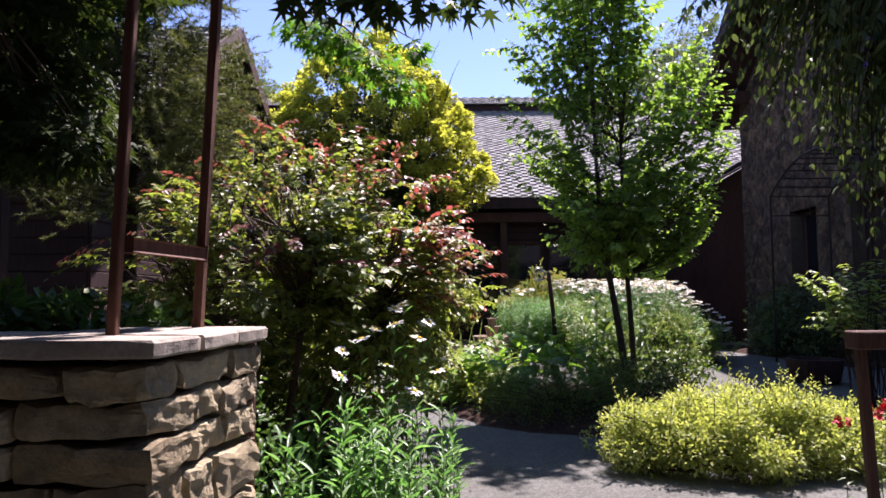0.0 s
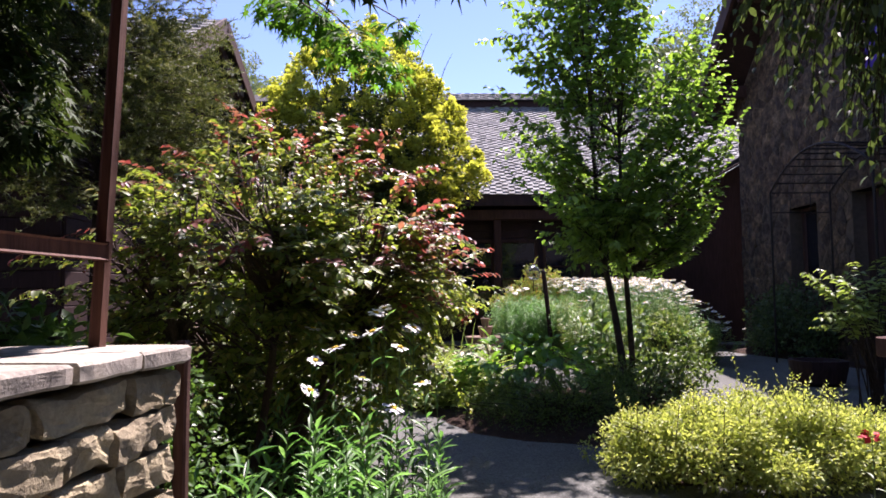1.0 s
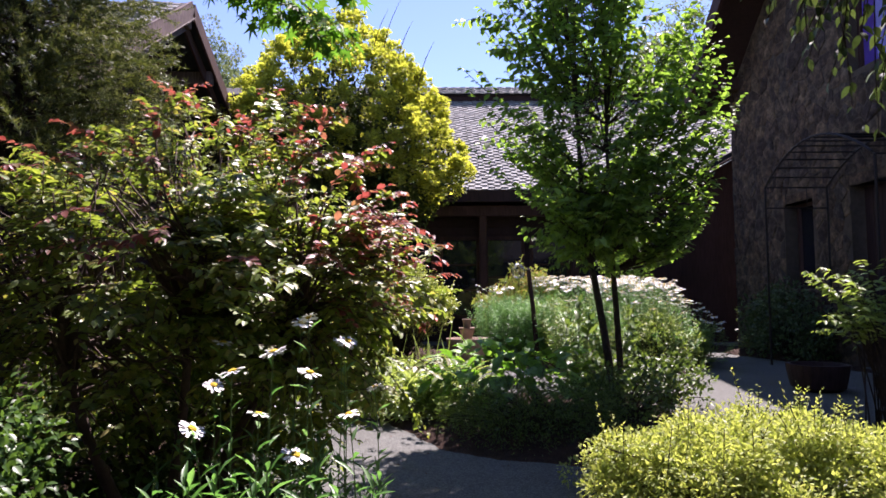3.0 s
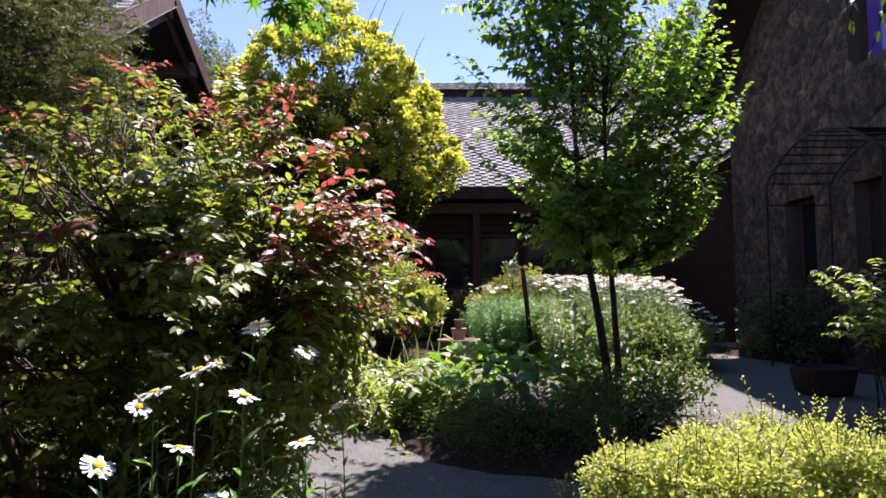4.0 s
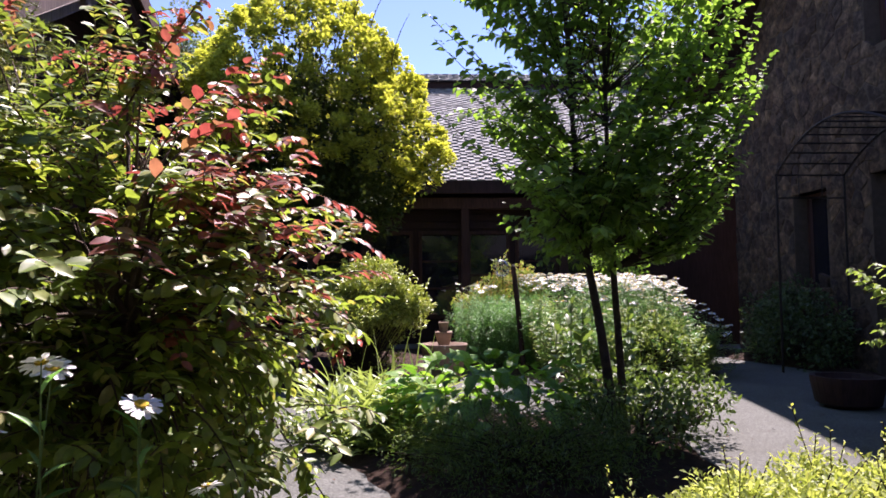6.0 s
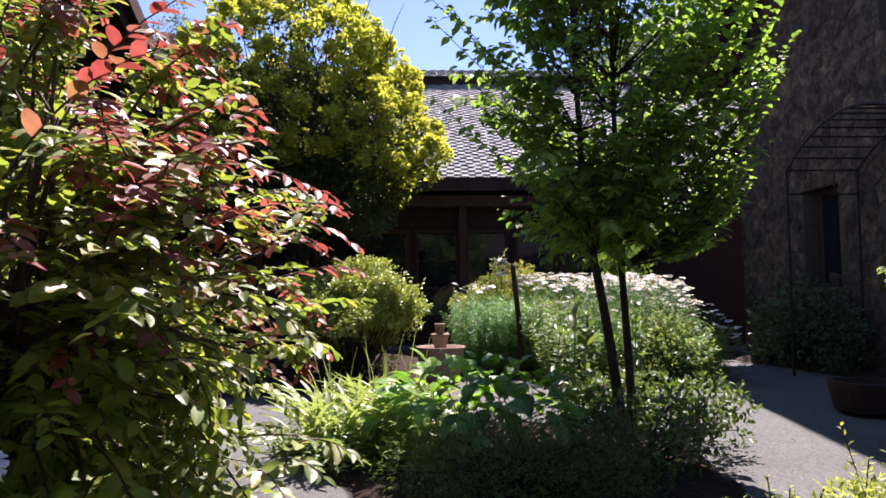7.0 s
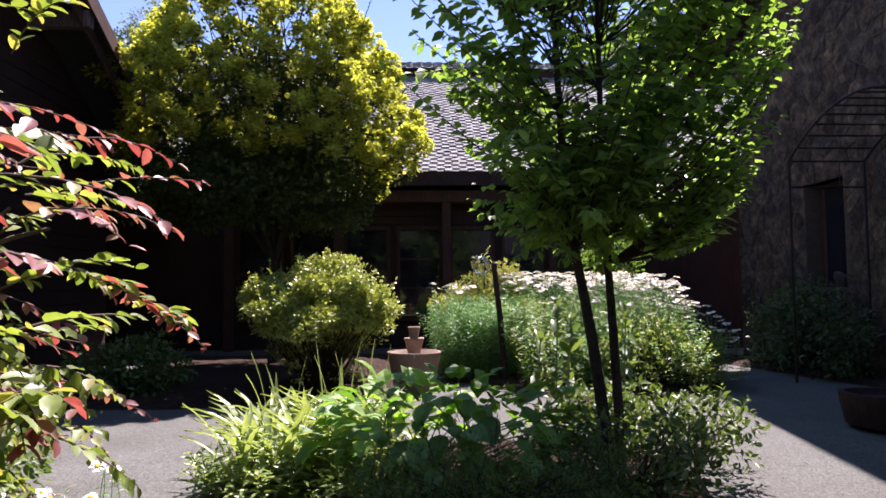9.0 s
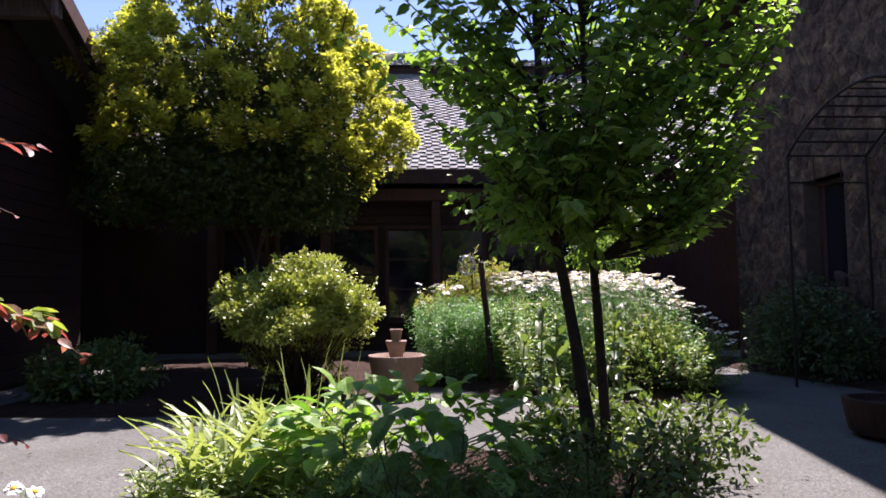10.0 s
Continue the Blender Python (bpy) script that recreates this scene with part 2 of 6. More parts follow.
def part(name, data, parent, label="", mat=None):
    """A mesh (in world coordinates) as a part under parent. data: Soup, bmesh or mesh."""
    if isinstance(data, Soup):
        data = data.mesh(name, mat, name in ("crown", "foliage", "branchwork", "trunk", "stem", "basin", "cup", "top_cup", "leaf_blade"))
    elif isinstance(data, bmesh.types.BMesh):
        me = bpy.data.meshes.new(name)
        data.to_mesh(me)
        data.free()
        me.materials.append(mat)
        data = me
    ob = under(new(name, data), parent)
    if name in ("branchwork", "stalkwork", "stone_field", "crown", "foliage"):
        ob["kind"] = "stuff"
    if label:
        ob["label"] = label
    return ob


def box_bm(lo, hi, bevel=0.0, bm=None):
    bm = bm or bmesh.new()
    made = bmesh.ops.create_cube(bm, size=1.0)["verts"]
    lo, hi = Vector(lo), Vector(hi)
    for v in made:
        v.co = Vector(((lo[i] + hi[i]) / 2 + v.co[i] * (hi[i] - lo[i]) for i in range(3)))
    if bevel:
        bmesh.ops.bevel(bm, geom=list({e for v in made for e in v.link_edges}), offset=bevel, segments=1, affect="EDGES")
    return bm


def beam_bm(a, b, w, h, bevel=0.0, up=(0, 0, 1), bm=None):
    """A board from a to b, w across and h high."""
    bm = bm or bmesh.new()
    a, b = Vector(a), Vector(b)
    d = (b - a).normalized()
    s = d.cross(Vector(up)).normalized()
    u = s.cross(d)
    made = bmesh.ops.create_cube(bm, size=1.0)["verts"]
    for v in made:
        c = v.co.copy()
        v.co = a + d * ((c.x + 0.5) * (b - a).length) + s * (c.y * w) + u * (c.z * h)
    if bevel:
        bmesh.ops.bevel(bm, geom=list({e for v in made for e in v.link_edges}), offset=bevel, segments=1, affect="EDGES")
    return bm


def tube(soup, pts, radii, sides=6, slot=0):
    """A round stem along pts."""
    pts = np.asarray(pts, float)
    n = len(pts)
    radii = np.broadcast_to(np.asarray(radii, float), (n,))
    d = unit(np.gradient(pts, axis=0))
    ref = np.where(np.abs(d[:, 2:3]) > 0.9, [[1.0, 0, 0]], [[0, 0, 1.0]])
    s = unit(np.cross(d, ref))
    u = np.cross(s, d)
    ang = np.arange(sides) * 2 * np.pi / sides
    ring = pts[:, None] + radii[:, None, None] * (np.cos(ang)[None, :, None] * s[:, None] + np.sin(ang)[None, :, None] * u[:, None])
    idx = np.arange(n * sides).reshape(n, sides)
    a, b = idx[:-1], idx[1:]
    a2, b2 = np.roll(a, -1, 1), np.roll(b, -1, 1)
    tris = np.concatenate([np.stack([a, a2, b2], -1).reshape(-1, 3), np.stack([a, b2, b], -1).reshape(-1, 3)])
    cap = [[idx[-1][0], idx[-1][i], idx[-1][i + 1]] for i in range(1, sides - 1)]
    return soup.add(ring.reshape(-1, 3), np.concatenate([tris, cap]), slot)


def curve_pts(a, b, c, n):
    """A bend from a by b to c."""
    t = np.linspace(0, 1, n)[:, None]
    a, b, c = (np.asarray(q, float) for q in (a, b, c))
    return (1 - t) ** 2 * a + 2 * t * (1 - t) * b + t ** 2 * c


# leaf shapes: across, along, out of the plane; and their triangles
RHOMB = (np.array([(0, 0, 0), (-0.5, 0.45, 0.08), (0, 1, -0.1), (0.5, 0.45, 0.08)]), np.array([(0, 2, 1), (0, 3, 2)]))
OVATE = (np.array([(0, 0, 0), (-0.42, 0.25, 0.07), (-0.46, 0.55, 0.05), (0, 1.0, -0.14), (0.46, 0.55, 0.05), (0.42, 0.25, 0.07), (0, 0.4, 0.0)]),
         np.array([(0, 6, 1), (1, 6, 2), (2, 6, 3), (6, 4, 3), (6, 5, 4), (0, 5, 6)]))
BROAD = (np.array([(0, 0, 0), (-0.36, 0.16, 0.06), (-0.5, 0.42, 0.09), (-0.36, 0.72, 0.03), (0, 1.0, -0.16), (0.36, 0.72, 0.03), (0.5, 0.42, 0.09), (0.36, 0.16, 0.06),
                   (0, 0.2, 0.0), (0, 0.5, 0.01), (0, 0.78, -0.05)]),
         np.array([(0, 8, 1), (1, 8, 2), (2, 8, 9), (2, 9, 3), (3, 9, 10), (3, 10, 4), (4, 10, 5), (5, 10, 9), (5, 9, 6), (6, 9, 8), (6, 8, 7), (7, 8, 0)]))
ELLIP = (np.array([(0, 0, 0), (-0.30, 0.14, 0.05), (-0.47, 0.40, 0.07), (-0.40, 0.70, 0.03), (-0.16, 0.92, -0.05), (0, 1.0, -0.10), (0.16, 0.92, -0.05), (0.40, 0.70, 0.03), (0.47, 0.40, 0.07), (0.30, 0.14, 0.05), (0, 0.45, 0.0)]),
         np.array([(0, 10, 1), (1, 10, 2), (2, 10, 3), (3, 10, 4), (4, 10, 5), (5, 10, 6), (6, 10, 7), (7, 10, 8), (8, 10, 9), (9, 10, 0)]))
NEEDLE = (np.array([(-0.5, 0, 0), (0.5, 0, 0), (0, 1, -0.05)]), np.array([(0, 1, 2)]))


def star_shape():
    v, f = [(0, 0.32, 0.0)], []
    lobes = [(-150, 0.30), (-100, 0.52), (-48, 0.66), (0, 0.76), (48, 0.66), (100, 0.52), (150, 0.30)]
    for i, (a, r) in enumerate(lobes):
        x, y = math.sin(radians(a)) * r, 0.32 + math.cos(radians(a)) * r
        v.append((x, y, -0.12 * r))
        if i + 1 < len(lobes):
            m = radians((a + lobes[i + 1][0]) / 2)
            v.append((math.sin(m) * 0.2, 0.32 + math.cos(m) * 0.2, 0.03))
    v.append((0, 0.1, 0))
    n = len(v)
    for i in range(1, n):
        f.append((0, i % (n - 1) + 1, i))
    return np.array(v), np.array(f)


STAR = star_shape()


def leaves(soup, pos, axis, normal, length, width, shape=RHOMB, slot=0):
    pos, axis = np.atleast_2d(pos), unit(np.atleast_2d(axis))
    n = len(pos)
    if n == 0:
        return soup
    side = unit(np.cross(axis, np.atleast_2d(normal)))
    nor = np.cross(side, axis)
    length = np.broadcast_to(length, (n,))[:, None, None]
    width = np.broadcast_to(width, (n,))[:, None, None]
    tv, tf = shape
    v = pos[:, None] + side[:, None] * tv[None, :, 0:1] * width + axis[:, None] * tv[None, :, 1:2] * length + nor[:, None] * tv[None, :, 2:3] * length
    f = tf[None] + (np.arange(n) * len(tv))[:, None, None]
    return soup.add(v.reshape(-1, 3), f.reshape(-1, 3), slot)


def scatter(n, spread=1.0):
    return unit(RNG.normal(size=(n, 3))) * spread


def shoot_leaves(soup, pts, count, length, width, shape, slot=0, start=0.3, droop=0.3, tip_slot=None, tip_from=0.8, out=0.7):
    """Leaves in two ranks along a shoot."""
    pts = np.asarray(pts, float)
    n = len(pts)
    t = np.linspace(start, 1.0, count) + RNG.normal(0, 0.4 / count, count)
    t = np.clip(t, 0, 1)
    x = t * (n - 1)
    i = np.clip(x.astype(int), 0, n - 2)
    p = pts[i] + (pts[i + 1] - pts[i]) * (x - i)[:, None]
    d = unit(pts[i + 1] - pts[i])
    s = unit(np.cross(d, [0, 0, 1.0]) + 1e-6)
    sign = np.where(np.arange(count) % 2 == 0, 1.0, -1.0)[:, None]
    axis = unit(d * (1 - out) + s * sign * out + scatter(count, 0.35) + np.array([0, 0, -droop]))
    nor = np.array([0, 0, 1.0]) + scatter(count, 0.55)
    ln = length * RNG.uniform(0.65, 1.2, count) * (1.0 - 0.35 * np.clip((t - 0.75) / 0.25, 0, 1))
    if tip_slot is None:
        return leaves(soup, p, axis, nor, ln, ln * width, shape, slot)
    red = t + RNG.normal(0, 0.06, count) > tip_from
    leaves(soup, p[~red], axis[~red], nor[~red], ln[~red], ln[~red] * width, shape, slot)
    return leaves(soup, p[red], axis[red], nor[red], ln[red], ln[red] * width, shape, tip_slot)


def clump_leaves(soup, centre, radius, count, length, width, shape=RHOMB, slot=0, flat=0.7, up=0.6):
    """A tuft of leaves, denser outside than in."""
    d = scatter(count)
    r = RNG.uniform(0.35, 1.0, count)[:, None] ** 0.5
    p = np.asarray(centre) + d * r * radius * np.array([1, 1, flat])
    axis = unit(d + scatter(count, 0.7) + np.array([0, 0, 0.1]))
    nor = d * (1 - up) + np.array([0, 0, up]) + scatter(count, 0.5)
    ln = length * RNG.uniform(0.6, 1.25, count)
    return leaves(soup, p, axis, nor, ln, ln * width, shape, slot)


# ---- ground ----
def ground_height(x, y):
    far = max(0.0, max(abs(x) - 12, abs(y - 8) - 14))
    return noise.noise(Vector((x * 0.8, y * 0.8, 3.0))) * 0.008 - min(far, 1.0) * 0.02


ground_x = 700.0
gs = np.concatenate([[-ground_x, -120, -40], np.linspace(-16, 16, 90), [40, 120, ground_x]])
gxx, gyy = np.meshgrid(gs, gs + 8)
gz = np.array([[ground_height(a, b) for a in gs] for b in gs + 8])
gv = np.stack([gxx, gyy, gz], -1).reshape(-1, 3)
gq = np.arange(gs.size ** 2).reshape(gs.size, gs.size)
ga, gb, gc, gd = gq[:-1, :-1], gq[:-1, 1:], gq[1:, 1:], gq[1:, :-1]
tagged(new("ground", Soup().add(gv, np.concatenate([np.stack([ga, gb, gc], -1).reshape(-1, 3), np.stack([ga, gc, gd], -1).reshape(-1, 3)])).mesh("ground", M_GRAVEL, True)),
       "grey compacted fine gravel courtyard ground", "ground", kind="structure")


def bed(name, outline, rise, label):
    """A planting bed: a low mound of mulch with an uneven edge."""
    cx, cy = np.mean(outline, axis=0)
    rings, per = 7, 72
    ol = np.array(outline + outline[:1], float)
    seg = np.concatenate([[0], np.cumsum(np.linalg.norm(np.diff(ol, axis=0), axis=1))])
    s = np.linspace(0, seg[-1], per, endpoint=False)
    edge = np.stack([np.interp(s, seg, ol[:, 0]), np.interp(s, seg, ol[:, 1])], -1)
    edge = (edge + np.roll(edge, 1, 0) + np.roll(edge, -1, 0)) / 3
    v = []
    for k in range(rings):
        f = 1 - k / (rings - 1) * 0.97
        for (x, y) in edge:
            px, py = cx + (x - cx) * f, cy + (y - cy) * f
            n = noise.noise(Vector((px * 4, py * 4, 1.0)))
            z = -0.02 if k == 0 else rise * (1 - (1 - k / (rings - 1)) ** 3) + n * 0.025
            v.append((px + n * 0.04, py + n * 0.05, z))
    q = np.arange(rings * per).reshape(rings, per)
    a, b = q[:-1], q[1:]
    a2, b2 = np.roll(a, -1, 1), np.roll(b, -1, 1)
    f = np.concatenate([np.stack([a, a2, b2], -1).reshape(-1, 3), np.stack([a, b2, b], -1).reshape(-1, 3), [[q[-1][0], q[-1][i], q[-1][i + 1]] for i in range(1, per - 1)]])
    return tagged(new(name, Soup().add(np.array(v), f).mesh(name, M_MULCH, True)), label, "planting bed", kind="structure")


bed("planting_bed_island", [(0.35, 5.4), (1.2, 5.0), (2.2, 5.4), (2.4, 7.2), (2.3, 7.9), (1.4, 8.2), (0.3, 8.1), (-0.35, 7.7), (-0.35, 6.9), (0.0, 6.2)], 0.08, "dark bark mulch planting bed beside the path")
bed("planting_bed_daisies", [(1.5, 10.7), (2.3, 9.5), (3.6, 9.7), (4.3, 10.5), (4.4, 12.4), (2.8, 13.3), (1.2, 13.1), (1.0, 11.4)], 0.08, "mulch bed under the white daisies")
bed("planting_bed_spirea", [(1.0, 4.7), (1.3, 4.15), (1.9, 4.15), (2.3, 4.75), (1.9, 5.3), (1.25, 5.3)], 0.05, "mulch bed under the spirea")
bed("planting_bed_crape", [(-2.6, 3.0), (-0.9, 2.2), (-0.15, 2.4), (-0.1, 3.3), (-0.45, 4.6), (-0.9, 5.4), (-1.6, 6.2), (-2.6, 6.8)], 0.06, "dark mulch bed under the red-tipped shrub")
# mulch carried on behind the shrub, painting the shade there over the gravel
bed("planting_bed_house_shade", [(-3.3, 9.6), (-1.2, 9.5), (0.45, 9.8), (0.6, 11.2), (0.7, 15.2), (-3.3, 15.2)], 0.08, "mulch bed along the timber house, carried back as painted-in shade")
bed("planting_bed_right", [(5.2, 12.4), (5.95, 9.0), (5.95, 13.7), (5.4, 14.4)], 0.08, "shaded bed at the foot of the stone wall")


# ---- buildings ----
def prism(poly, axis, lo, hi, bm=None):
    """A flat shape, drawn in the two other axes, given thickness from lo to hi along axis."""
    bm = bm or bmesh.new()

    def at(p, d):
        q = list(p)
        q.insert("xyz".index(axis), d)
        return bm.verts.new(q)
    a, b = [at(p, lo) for p in poly], [at(p, hi) for p in poly]
    bm.faces.new(a)
    bm.faces.new(b[::-1])
    n = len(poly)
    for i in range(n):
        bm.faces.new((a[i], b[i], b[(i + 1) % n], a[(i + 1) % n]))
    bmesh.ops.recalc_face_normals(bm, faces=bm.faces)
    return bm


def roof_field(roof, start, along, up, length, slope, exposure=0.10, tab=0.14, singles=0, single_x=None):
    """Courses of thick and thin roof tabs; the thick ones show a dark lower edge."""
    start, along, up = (np.array(q, float) for q in (start, along, up))
    nor = unit(np.cross(along, up))
    if nor[2] < 0:
        nor = -nor
    soup = Soup()
    tris = np.array([(0, 1, 2), (0, 2, 3), (4, 5, 1), (4, 1, 0), (4, 0, 3), (5, 2, 1)])

    def tab_verts(w, thick, reach):
        a, b = along * w, up * reach
        return np.array([nor * thick, a + nor * thick, a + b + nor * 0.004, b + nor * 0.004, nor * 0, a + nor * 0])
    one = Soup().add(tab_verts(tab, 0.030, exposure * 1.3), tris).mesh("shingle", M_SHINGLE_ONE)
    made = 0
    for r in range(int(slope / exposure)):
        off = (r % 2) * tab + RNG.uniform(-0.03, 0.03)
        for k in range(int(length / tab)):
            thick = k % 2 == 0
            s = start + along * (k * tab + off + RNG.uniform(-0.012, 0.012)) + up * (r * exposure + (0 if thick else 0.012) + RNG.uniform(-0.003, 0.003))
            if thick and made < singles and single_x[0] < s[0] < single_x[1]:
                ob = under(new("shingle", one), roof)
                ob.matrix_parent_inverse = ob.matrix_parent_inverse @ Matrix.Translation(Vector(s))
                made += 1
                continue
            soup.add(s + tab_verts(tab * RNG.uniform(0.92, 1.02), 0.030 if thick else 0.008, exposure * 1.3), tris)
    field = part("shingle_field", soup, roof, "grey asphalt shingles in courses", M_SHINGLE)
    field["kind"] = "stuff"


def boarded(parent, poly_h, x0, x1, y, z0, z1, board=0.16, along="x"):
    """Horizontal boards on a wall, one object each. poly_h(t) limits the height."""
    z = z0
    while z < z1 - 0.02:
        top = min(z + board - 0.008, z1)
        if along == "x":
            bm = box_bm((x0, y - 0.025, z), (x1, y, top), 0.006)
        else:
            a, b = poly_h(z)
            if b - a < 0.2:
                break
            bm = box_bm((y, a, z), (y + 0.025, b, top), 0.006)
        part("board", bm, parent, mat=M_TIMBER)
        z += board


def glazed(parent, x0, x1, y, z0, z1, panes=2, name="window", label=""):
    """A framed window facing -y, with its panes."""
    w = thing(name, (x0, y, z0), label, "") if parent is None else under(new(name), parent)
    if parent is not None:
        w.empty_display_size = 0.1
    fr = 0.07
    for a, b in (((x0, z0), (x1, z0 + fr)), ((x0, z1 - fr), (x1, z1)), ((x0, z0 + fr), (x0 + fr, z1 - fr)), ((x1 - fr, z0 + fr), (x1, z1 - fr))):
        part("frame", box_bm((a[0], y - 0.05, a[1]), (b[0], y + 0.02, b[1]), 0.006), w, mat=M_BARGE_DARK)
    zs = np.linspace(z0 + fr, z1 - fr, panes + 1)
    for i in range(panes):
        part("pane", box_bm((x0 + fr, y - 0.012, zs[i] + 0.02), (x1 - fr, y - 0.004, zs[i + 1] - 0.02)), w, mat=M_GLASS)
        if i:
            part("glazing_bar", box_bm((x0 + fr, y - 0.035, zs[i] - 0.02), (x1 - fr, y + 0.01, zs[i] + 0.02), 0.004), w, mat=M_BARGE_DARK)
    return w


def far_house():
    h = thing("timber_house", (1.0, 16.2, 0), "dark timber house with a grey shingle roof behind the garden", "house")
    wall = part("wall", box_bm((-9, 16.1, 0), (9.5, 16.4, 3.35)), h, "dark stained boarding", M_TIMBER)
    boarded(wall, None, -9, 9.5, 16.1, 2.35, 3.3)
    boarded(wall, None, -9, 9.5, 16.1, 0.0, 0.5)
    for i, x in enumerate(np.arange(-2.6, 6.2, 1.0)):
        glazed(h, x + 0.06, x + 0.94, 16.06, 0.5, 2.3, 3 if i % 2 else 2)
    for x in np.arange(-2.6, 6.4, 2.0):
        part("post", box_bm((x - 0.08, 15.70, 0), (x + 0.08, 15.86, 2.9), 0.012), h, mat=M_BARGE_DARK)
    part("beam", box_bm((-9, 15.66, 2.72), (9.5, 15.9, 2.95), 0.012), h, mat=M_BARGE_DARK)
    part("fascia", box_bm((-9, 15.44, 3.0), (9.5, 15.49, 3.25), 0.006), h, mat=M_TIMBER)
    up = unit(np.array([0, 5.5, 3.48]))
    roof = part("roof", prism([(15.45, 3.24), (21.1, 6.815), (21.1, 6.65), (15.45, 3.08)], "x", -9, 9.5), h, "weathered grey shingle roof", M_FELT)
    roof_field(roof, (-4.5, 15.42, 3.25), (1, 0, 0), up, 13.8, 6.65, singles=300, single_x=(0.2, 3.4))
    part("clerestory_band", box_bm((-9, 20.95, 6.6), (9.5, 21.3, 6.96)), h, "dark band under the upper roof", M_TIMBER)
    upper = part("upper_roof", prism([(20.8, 6.94), (21.75, 7.42), (22.9, 6.9)], "x", -9, 9.5), h, "upper strip of grey shingles", M_FELT)
    roof_field(upper, (-4.5, 20.78, 6.95), (1, 0, 0), unit(np.array([0, 0.95, 0.48])), 13.8, 1.05)
    # lean-to that joins it to the stone house
    lean = thing("lean_to", (5.736, 15.2, 0), "dark timber lean-to between the two houses", "lean-to")
    part("wall", prism([(4.46, 0), (7.244, 0), (7.244, 4.144), (4.46, 2.613)], "y", 15.14, 15.34), lean, mat=M_TIMBER)
    part("roof", prism([(4.054, 2.45), (7.244, 4.214), (7.244, 4.353), (4.054, 2.59)], "y", 14.8, 15.4), lean, mat=M_FELT)
    part("barge_board", beam_bm((4.054, 14.78, 2.462), (7.244, 14.78, 4.225), 0.04, 0.2, 0.006, (0, 1, 0)), lean, mat=M_BARGE_DARK)


def left_house():
    h = thing("gabled_house", (-7, 9.5, 0), "dark timber house with a gable and weathered barge boards", "house")
    ry, rz = 10.12, 5.04
    # the far eave is stretched out of view to shade the gable wall
    near, far = (6.9, rz - (ry - 6.9) * 0.63), (14.5, rz - (14.5 - ry) * 0.50)
    wall = part("gable_wall", prism([(7.4, 0), (13.3, 0), (13.3, 3.30), (ry, rz - 0.12), (7.4, near[1] + 0.2)], "x", -3.95, -3.75), h, "dark stained boarded gable", M_TIMBER)
    boarded(wall, lambda z: (7.4 if z < near[1] + 0.1 else 7.4 + (z - near[1] - 0.1) / 0.63 + 0.15, 13.28 if z < 3.15 else ry + (rz - 0.2 - z) / 0.5), 0, 0, -3.75, 0.05, 4.7, 0.18, "y")
    front = part("front_wall", box_bm((-13, 7.4, 0), (-3.95, 7.6, 3.1)), h, mat=M_TIMBER)
    boarded(front, None, -13, -3.77, 7.4, 0.05, 3.0, 0.18)
    for x in (-10.6, -8.6):
        glazed(h, x, x + 1.0, 7.36, 0.9, 2.2)
    part("porch_roof", box_bm((-13, 6.45, 2.40), (-3.80, 7.38, 2.52), 0.01), h, "low dark porch roof along the wall", M_TIMBER)
    for x in (-9.9, -8.0, -6.1, -4.2):
        part("post", box_bm((x - 0.07, 6.52, 0), (x + 0.07, 6.66, 2.40), 0.01), h, mat=M_TIMBER)
    # made-up roof that keeps sun off the far end of the gable
    part("added_shade_roof", box_bm((-13, 13.32, 2.50), (-3.80, 16.05, 2.60), 0.01), h, "flat dark roof added out of view to shade the gable wall", M_TIMBER)
    part("back_wall", box_bm((-13, 13.1, 0), (-3.95, 13.3, 3.25)), h, mat=M_TIMBER)
    part("end_wall", box_bm((-13.2, 7.4, 0), (-13, 13.1, 3.3)), h, mat=M_TIMBER)
    roof = part("near_roof", prism([(near[0], near[1]), (ry, rz), (ry, rz - 0.14), (near[0], near[1] - 0.14)], "x", -13.2, -3.0), h, mat=M_FELT)
    roof_field(roof, (-13.0, near[0] - 0.02, near[1] + 0.012), (1, 0, 0), unit(np.array([0, ry - near[0], rz - near[1]])), 9.85, 3.76)
    part("far_roof", prism([(far[0], far[1]), (ry, rz), (ry, rz - 0.14), (far[0], far[1] - 0.14)], "x", -13.2, -3.0), h, mat=M_FELT)
    for x, drop, w in ((-2.985, 0.10, 0.22), (-3.10, 0.30, 0.16)):
        mat = M_BARGE
        part("barge_board", beam_bm((x, near[0], near[1] - drop), (x, ry, rz - drop), w, 0.035, 0.005, (1, 0, 0)), h, "weathered grey-brown barge board", mat)
        # the far slope takes darker wood, so its shade is in the colour
        part("barge_board", beam_bm((x, ry, rz - drop), (x, far[0], far[1] - drop), w, 0.035, 0.005, (1, 0, 0)), h, "barge board on the shaded side, its shade put into darker wood", M_BARGE_DARK)
    for y in (8.3, 9.2, 10.12, 11.1):
        z = rz - (ry - y) * 0.63 if y < ry else rz - (y - ry) * 0.5
        part("purlin_end", box_bm((-3.95, y - 0.07, z - 0.36), (-3.02, y + 0.07, z - 0.16), 0.01), h, mat=M_BARGE)
    part("eave_board", box_bm((-13.2, near[0] - 0.03, near[1] - 0.2), (-3.0, near[0] + 0.01, near[1] - 0.01), 0.005), h, mat=M_BARGE)


